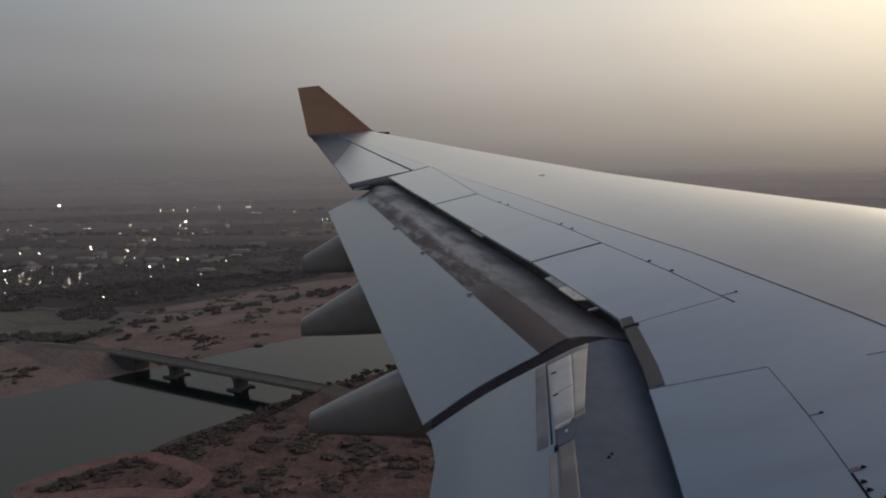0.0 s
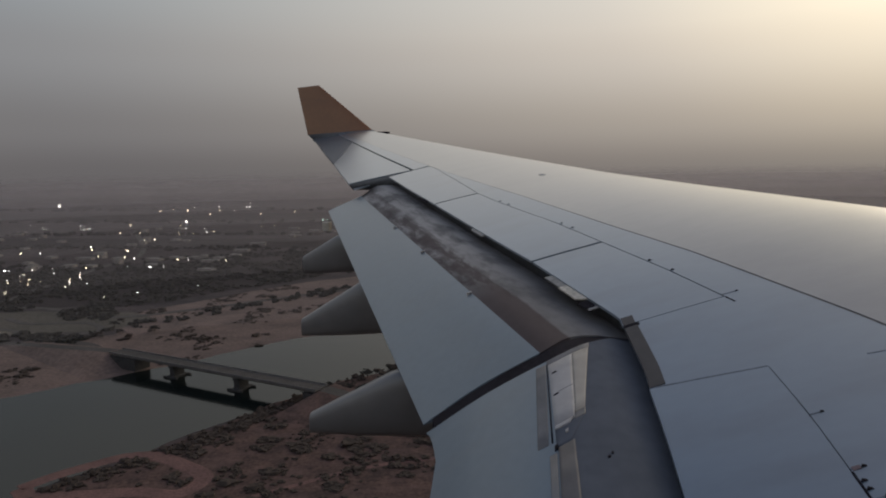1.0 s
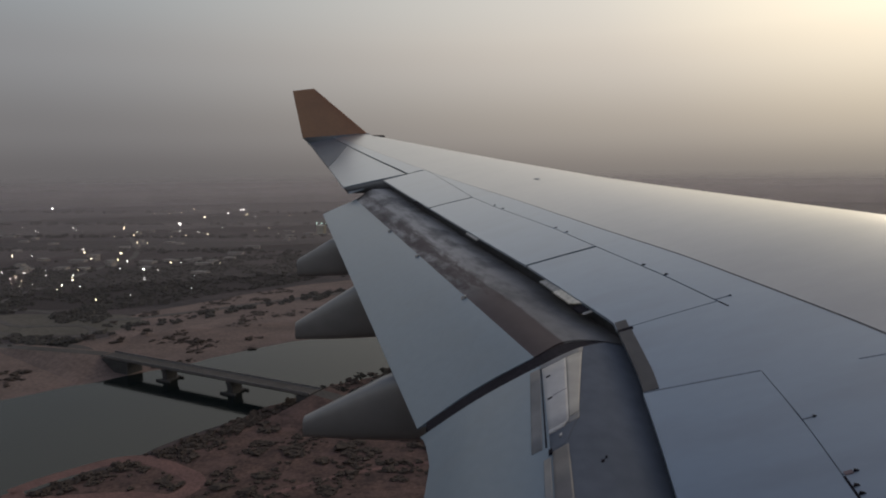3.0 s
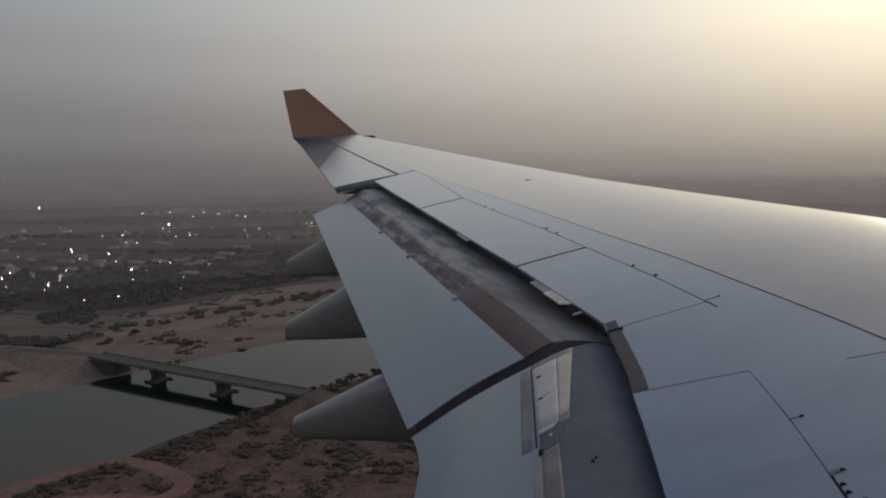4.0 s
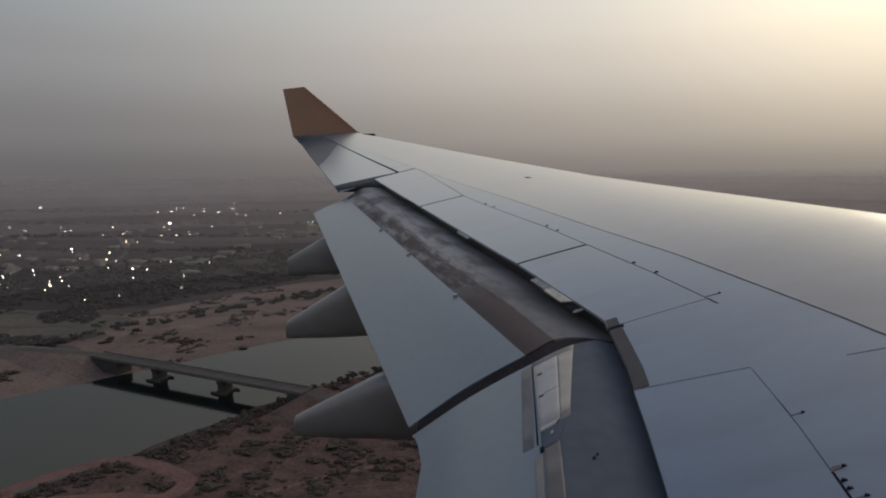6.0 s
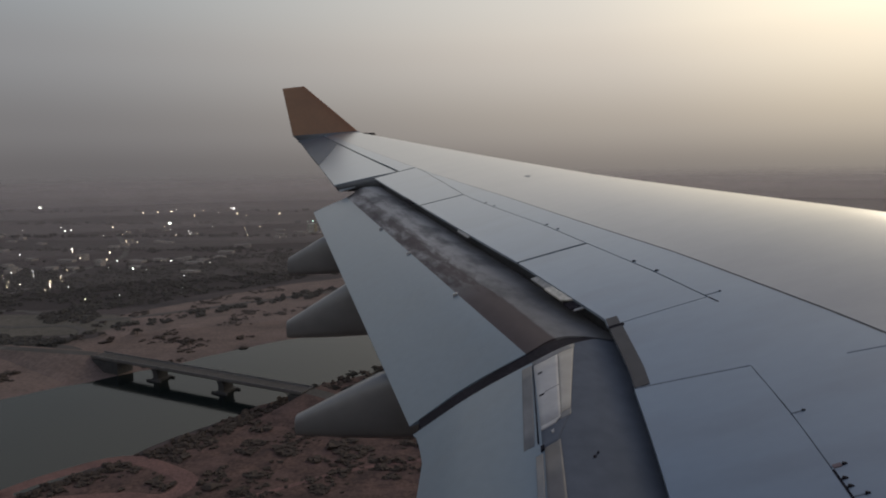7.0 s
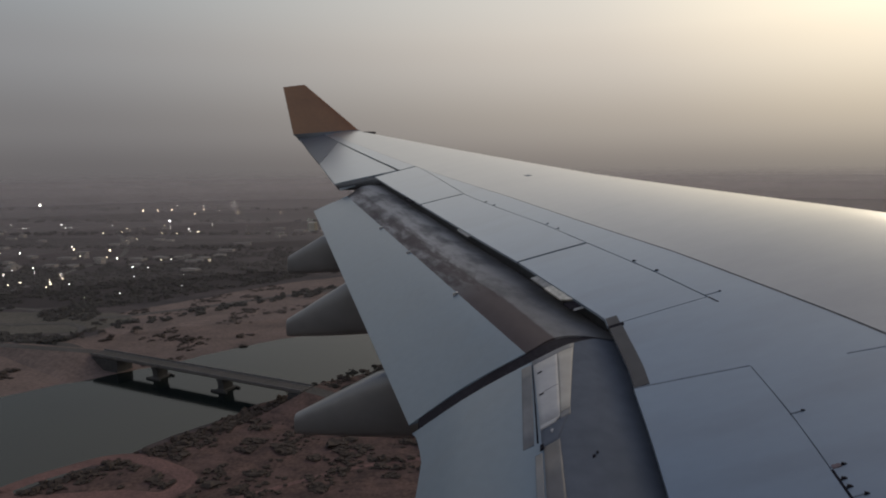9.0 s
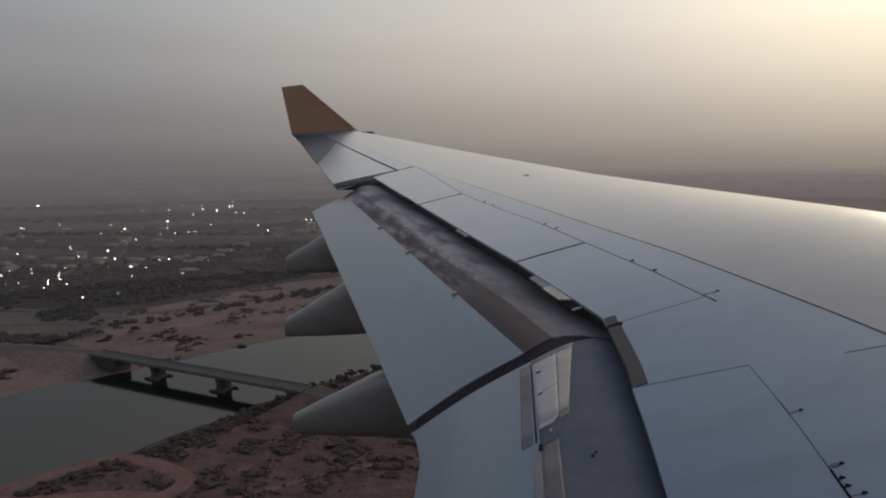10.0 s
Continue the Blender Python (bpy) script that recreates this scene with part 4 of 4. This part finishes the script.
def build_lamp(kind, at, height, radius, label):
    """Street lamp: tapered pole with base, short arm and glowing head."""
    lamp = thing("street_lamp", at, label, "street lamp", "street lamps")
    x, y, z = at

    def tube(r0, r1, z0, z1):
        return loft([[Vector((x + r * math.cos(k * math.pi / 3), y + r * math.sin(k * math.pi / 3), h)) for k in range(6)] for r, h in ((r0, z0), (r1, z1))])
    part("pole", mesh_of("pole", *tube(0.16, 0.09, 0, height), POLE), lamp)
    part("arm", mesh_of("arm", *box_data(x - 0.06, x + 0.9, y - 0.06, y + 0.06, height - 0.1, height), POLE), lamp)
    bm = bmesh.new()
    bmesh.ops.create_icosphere(bm, subdivisions=2, radius=radius)
    bmesh.ops.translate(bm, verts=bm.verts, vec=(x + 0.8, y, height))
    me = bpy.data.meshes.new("lamp_head")
    bm.to_mesh(me)
    bm.free()
    me.materials.append(kind)
    part("lamp_head", me, lamp, "glowing lamp head")
    return lamp


NEAR_LAMPS = [(-537, 889), (-468, 874), (-445, 798), (-384, 818), (-346, 736), (-396, 686), (-421, 660), (-644, 812), (-632, 799), (-632, 790), (-631, 765), (-630, 752),
              (-630, 744), (-600, 753), (-600, 769), (-574, 734), (-605, 737), (-558, 678), (-569, 750), (-637, 861), (-605, 822), (-588, 867), (-566, 823), (-554, 805),
              (-541, 788), (-530, 775), (-544, 771), (-530, 751), (-510, 717), (-520, 739), (-496, 740), (-690, 842), (-705, 800), (-668, 770), (-720, 760), (-655, 842)]
MID_LAMPS = [(-1199, 1440), (-1139, 1482), (-1118, 1467), (-1014, 1464), (-1009, 1479), (-846, 1355), (-813, 1379), (-853, 1460), (-719, 1069), (-646, 982), (-817, 1016), (-780, 1016),
             (-592, 970), (-567, 957), (-709, 1220), (-487, 946), (-473, 952), (-806, 1549), (-704, 1352), (-670, 1352), (-682, 1562), (-509, 1361), (-476, 1411), (-574, 1512),
             (-694, 1457), (-650, 1376), (-639, 1389), (-749, 1472), (-401, 935)]
FAR_LAMPS = [(-1112, 2077), (-1165, 2080), (-1077, 2103), (-897, 1905), (-1066, 2330), (-969, 2126), (-887, 2061), (-938, 2284), (-927, 2283), (-785, 1973), (-736, 1920), (-650, 1991),
             (-1179, 2339), (-1169, 2375), (-1077, 2656)]
BRIGHT_LAMPS = [(-1251, 1579), (-1103, 1574), (-947, 1553), (-749, 1109), (-640, 1054), (-691, 1230), (-491, 874), (-689, 830), (-549, 1542)]
rng = random.Random(5)
protos = {}
for spots, radius, tall in ((NEAR_LAMPS, 0.28, 9), (MID_LAMPS, 0.48, 10), (FAR_LAMPS, 0.82, 14), (BRIGHT_LAMPS, 0.66, 10)):
    for x, y in spots:
        warm = rng.random() < 0.6
        key = (radius, warm)
        if key in protos:
            copy_thing(protos[key], Matrix.Translation((x, y, 0)))
        else:
            protos[key] = build_lamp(LAMP_WARM if warm else LAMP_WHITE, (x, y, 0), tall, radius, "lit street lamp with a warm glow" if warm else "lit street lamp with a white glow")
row = build_lamp(LAMP_GREEN, (-469, 1693, 0), 12, 0.75, "lit greenish lamp in a row")
for k in range(1, 9):
    copy_thing(row, Matrix.Translation((-469 + 13 * k, 1693 + 2 * k, 0)))
build_lamp(LAMP_FLOOD, (-1699, 2288, 0), 22, 2.5, "bright white floodlight on a far mast")
build_lamp(LAMP_FLOOD, (-820, 1606, 0), 16, 1.4, "bright floodlight above the town")


def build_house(at, w, l, h, turn):
    """Low flat-roofed house."""
    x, y, z = at
    house = thing("house", at, "low flat-roofed plastered house among trees", "house", "town houses")
    part("wall", mesh_of("wall", *box_data(x - w, x + w, y - l, y + l, 0, h), PLASTER), house)
    part("roof", mesh_of("roof", *box_data(x - w - 0.3, x + w + 0.3, y - l - 0.3, y + l + 0.3, h, h + 0.35), ROOF), house)
    for k in (-0.5, 0.5):
        part("window", mesh_of("window", *box_data(x + k * w - 0.7, x + k * w + 0.7, y - l - 0.05, y - l + 0.1, 1.0, 2.3), GLASS), house)
    part("door", mesh_of("door", *box_data(x - 0.5, x + 0.5, y - l - 0.06, y - l + 0.1, 0, 2.1), POLE), house)
    house.rotation_euler.z = turn
    return house


rng = random.Random(11)
proto_houses = [build_house((-660, 930, 0), 9, 6, 3.6, 0.1), build_house((-600, 965, 0), 6, 5, 6.5, -0.2), build_house((-690, 1010, 0), 14, 6, 4.0, 0.05)]
for k in range(54):
    x, y = rng.uniform(-1250, -380), rng.uniform(880, 1560)
    if k < 12:
        x, y = rng.uniform(-820, -420), rng.uniform(900, 1080)
    copy_thing(rng.choice(proto_houses), Matrix.Translation((x, y, 0)) @ Matrix.Rotation(rng.uniform(-0.4, 0.4), 4, "Z"))


def build_tree(at, height, seed, material):
    """Tapered trunk, a few limbs and a crown of many small clumps with gaps."""
    rng = random.Random(seed)
    x, y, z = at
    tree = thing("tree", at, "dark dusty broad-crowned tree on the river bank", "tree", "river bank trees")
    verts, faces = [], []

    def limb(p, q, r0, r1):
        n0 = len(verts)
        for c, r in ((p, r0), (q, r1)):
            for k in range(6):
                verts.append(c + Vector((r * math.cos(k * math.pi / 3), r * math.sin(k * math.pi / 3), 0)))
        for k in range(6):
            faces.append((n0 + k, n0 + (k + 1) % 6, n0 + 6 + (k + 1) % 6, n0 + 6 + k))
    o = Vector(at)
    fork = o + Vector((rng.uniform(-.3, .3), rng.uniform(-.3, .3), height * 0.2))
    limb(o, fork, 0.06 * height * 0.6, 0.03 * height)
    tips = []
    for k in range(6):
        a = k * 1.05 + rng.uniform(-.3, .3)
        q = fork + Vector((math.cos(a), math.sin(a), 0)) * height * rng.uniform(.2, .45) + Vector((0, 0, height * rng.uniform(.05, .5)))
        limb(fork, q, 0.022 * height, 0.008 * height)
        tips.append(q)
    part("trunk", mesh_of("trunk", verts, faces, BARK), tree)
    vs, fs, off = [], [], 0
    for q in tips:
        for k in range(9):
            c = q + Vector((rng.gauss(0, .12), rng.gauss(0, .12), rng.gauss(0, .08))) * height
            v, f = CLUMPS[rng.randrange(8)]
            r = height * rng.uniform(0.09, 0.19)
            vs.append(v * np.array([r, r, r * 0.8]) + np.array(c[:]))
            fs.append(f + off)
            off += len(v)
    me = bpy.data.meshes.new("crown")
    me.from_pydata(np.concatenate(vs).tolist(), [], np.concatenate(fs).tolist())
    me.materials.append(material)
    part("crown", me, tree)
    return tree


trees = [build_tree((-70, 402, 0.1), 6.0, 1, LEAVES_DARK), build_tree((-100, 396, 0.1), 6.0, 2, LEAVES), build_tree((-62, 428, 0.1), 7.5, 3, LEAVES_DARK)]
rng = random.Random(21)
spots = [(-48, 446), (-40, 462), (-84, 405), (-92, 372), (-20, 392), (-60, 396), (-10, 500), (15, 520), (30, 540), (-300, 520), (-320, 540), (-345, 560), (-290, 545), (-335, 525)]
for x, y in spots:
    copy_thing(rng.choice(trees), Matrix.Translation((x + rng.uniform(-3, 3), y + rng.uniform(-3, 3), 0.1)) @ Matrix.Rotation(rng.uniform(0, 6), 4, "Z"))

NEAR_SCRUB = [(-190, 250), (-150, 300), (-125, 345), (-95, 400), (-30, 470), (40, 480), (60, 300), (0, 235), (-100, 225)]


def off_track(spots, reach=5.5):
    """Spots that keep clear of the bare track."""
    line = [(p.x, p.y) for p in smooth_chain([Vector((x, y, 0)) for x, y in loop + loop[:1]], 8)]
    return [q for q in spots if min((q[0] - x) ** 2 + (q[1] - y) ** 2 for x, y in line) > reach ** 2]


scatter("scrub", off_track(spots_in(NEAR_SCRUB, 1500, (0.9, 3.8), 4, patch=16, level=0.0, z=0.1, avoid=(river_line,)) + spots_in(scrub_line, 2200, (0.8, 2.9), 14, patch=18, level=-0.05, z=0.1)), LEAVES, "low dry scrub bushes on red earth", "scrub")
scatter("bank_scrub", spots_in(bank_line, 1500, (1.2, 4.6), 7, patch=34, level=0.20, z=0.06, tall=0.5, avoid=(river_line,)), LEAVES, "patches of low dry scrub on sand", "scrub")
GROVE = [(-442, 612), (-440, 648), (-402, 652), (-376, 620), (-368, 588), (-408, 582)]
scatter("grove", spots_in(GROVE, 170, (2.0, 4.5), 17, patch=30, level=-0.6, tall=1.0), LEAVES_DARK, "dark grove of trees beside the road junction", "trees")
woods = outlines["dark ground below the town's trees"]
scatter("woodland", spots_in(woods, 4200, (2.0, 4.6), 9, patch=90, level=-0.2, tall=0.85), LEAVES_DARK, "dark belt of dusty trees round the town", "woodland")
hedge = []
rng = random.Random(31)
for (x0, y0), (x1, y1), n, w in (((-900, 265), (-480, 470), 150, 5), ((-1000, 600), (-500, 632), 130, 8), ((-480, 515), (-330, 515), 90, 7), ((-330, 560), (-150, 770), 60, 9), ((-1600, 1190), (300, 1130), 260, 14),
                                 ((-1900, 1440), (500, 1400), 260, 16), ((-2500, 1820), (700, 1760), 260, 20), ((-830, 355), (-600, 510), 60, 4), ((-1300, 950), (100, 900), 240, 22), ((-3000, 2400), (800, 2300), 260, 40)):
    for k in range(n):
        t = rng.random()
        r = rng.uniform(1.6, 4.2) * (1 + y0 / 1500)
        hedge.append((x0 + (x1 - x0) * t + rng.gauss(0, w), y0 + (y1 - y0) * t + rng.gauss(0, w), 0.1, r, r * rng.uniform(.7, 1.2)))
shore = []
for (x0, y0), (x1, y1), n, w in (((-184, 257), (-148, 303), 90, 2.2), ((-148, 303), (-110, 362), 170, 3), ((-110, 366), (-84, 408), 80, 3), ((-84, 408), (-28, 470), 50, 4)):
    for k in range(n):
        t, r = rng.random(), rng.uniform(0.8, 2.7)
        shore.append((x0 + (x1 - x0) * t + rng.gauss(0, w) + 1.5, y0 + (y1 - y0) * t + rng.gauss(0, w), 0.1, r, r * rng.uniform(.6, 1.1)))
for k in range(110):
    t, r = rng.random() ** 1.3, rng.uniform(0.8, 2.6)
    off = rng.choice((-1, 1)) * rng.uniform(9, 20)
    shore.append((-82 + 95 * t + 0.363 * off, 377 - 37 * t + 0.932 * off, 0.1, r, r * rng.uniform(.7, 1.2) + 2.5 * (1 - t)))
scatter("shore_bushes", off_track(shore, 4.5), LEAVES, "dark bushes crowding the near river shore", "bushes")
scatter("tree_line", hedge, LEAVES_DARK, "lines of dark trees along roads and fields", "trees")


def haze_veil(radius, density):
    """A ring of thin dust haze hanging over the plain, lit by the sky and thinning with height."""
    m = bpy.data.materials.new("dust_haze")
    m.use_nodes = True
    nt = m.node_tree
    nt.nodes.clear()
    N, L = nt.nodes.new, nt.links.new
    tc, sep, fade, noise_tex, mul = N("ShaderNodeTexCoord"), N("ShaderNodeSeparateXYZ"), N("ShaderNodeMapRange"), N("ShaderNodeTexNoise"), N("ShaderNodeMath")
    L(tc.outputs["Object"], sep.inputs[0])
    fade.interpolation_type = "SMOOTHSTEP"
    fade.inputs["From Min"].default_value, fade.inputs["From Max"].default_value = 40, 150
    fade.inputs["To Min"].default_value, fade.inputs["To Max"].default_value = density, 0.0
    L(sep.outputs["Z"], fade.inputs["Value"])
    noise_tex.inputs["Scale"].default_value = 0.004
    L(tc.outputs["Object"], noise_tex.inputs["Vector"])
    wisps = N("ShaderNodeMapRange")
    wisps.inputs["To Min"].default_value, wisps.inputs["To Max"].default_value = 0.75, 1.25
    L(noise_tex.outputs[0], wisps.inputs["Value"])
    mul.operation, mul.use_clamp = "MULTIPLY", True
    L(fade.outputs[0], mul.inputs[0])
    L(wisps.outputs[0], mul.inputs[1])
    clear, dust, back, both, mix, out = N("ShaderNodeBsdfTransparent"), N("ShaderNodeBsdfDiffuse"), N("ShaderNodeBsdfTranslucent"), N("ShaderNodeMixShader"), N("ShaderNodeMixShader"), N("ShaderNodeOutputMaterial")
    dust.inputs[0].default_value = back.inputs[0].default_value = (0.50, 0.455, 0.466, 1)
    L(dust.outputs[0], both.inputs[1])
    L(back.outputs[0], both.inputs[2])
    L(mul.outputs[0], mix.inputs[0])
    L(clear.outputs[0], mix.inputs[1])
    L(both.outputs[0], mix.inputs[2])
    L(mix.outputs[0], out.inputs[0])
    n, verts, faces = 96, [], []
    for k in range(n):
        a = 2 * math.pi * k / n
        verts += [(EYE[0] + radius * math.sin(a), radius * math.cos(a), -1), (EYE[0] + radius * math.sin(a), radius * math.cos(a), 155)]
    for k in range(n):
        i, j = 2 * k, 2 * ((k + 1) % n)
        faces.append((i, j, j + 1, i + 1))
    tagged(new("haze_backdrop", mesh_of("haze_backdrop", verts, faces, m, True)), "thin grey dust haze over the distant plain", "haze", kind="structure")


for radius, density in ((640, 0.08), (950, 0.12), (1350, 0.17), (1850, 0.27), (2500, 0.38), (3300, 0.55), (4300, 0.8)):
    haze_veil(radius, density)
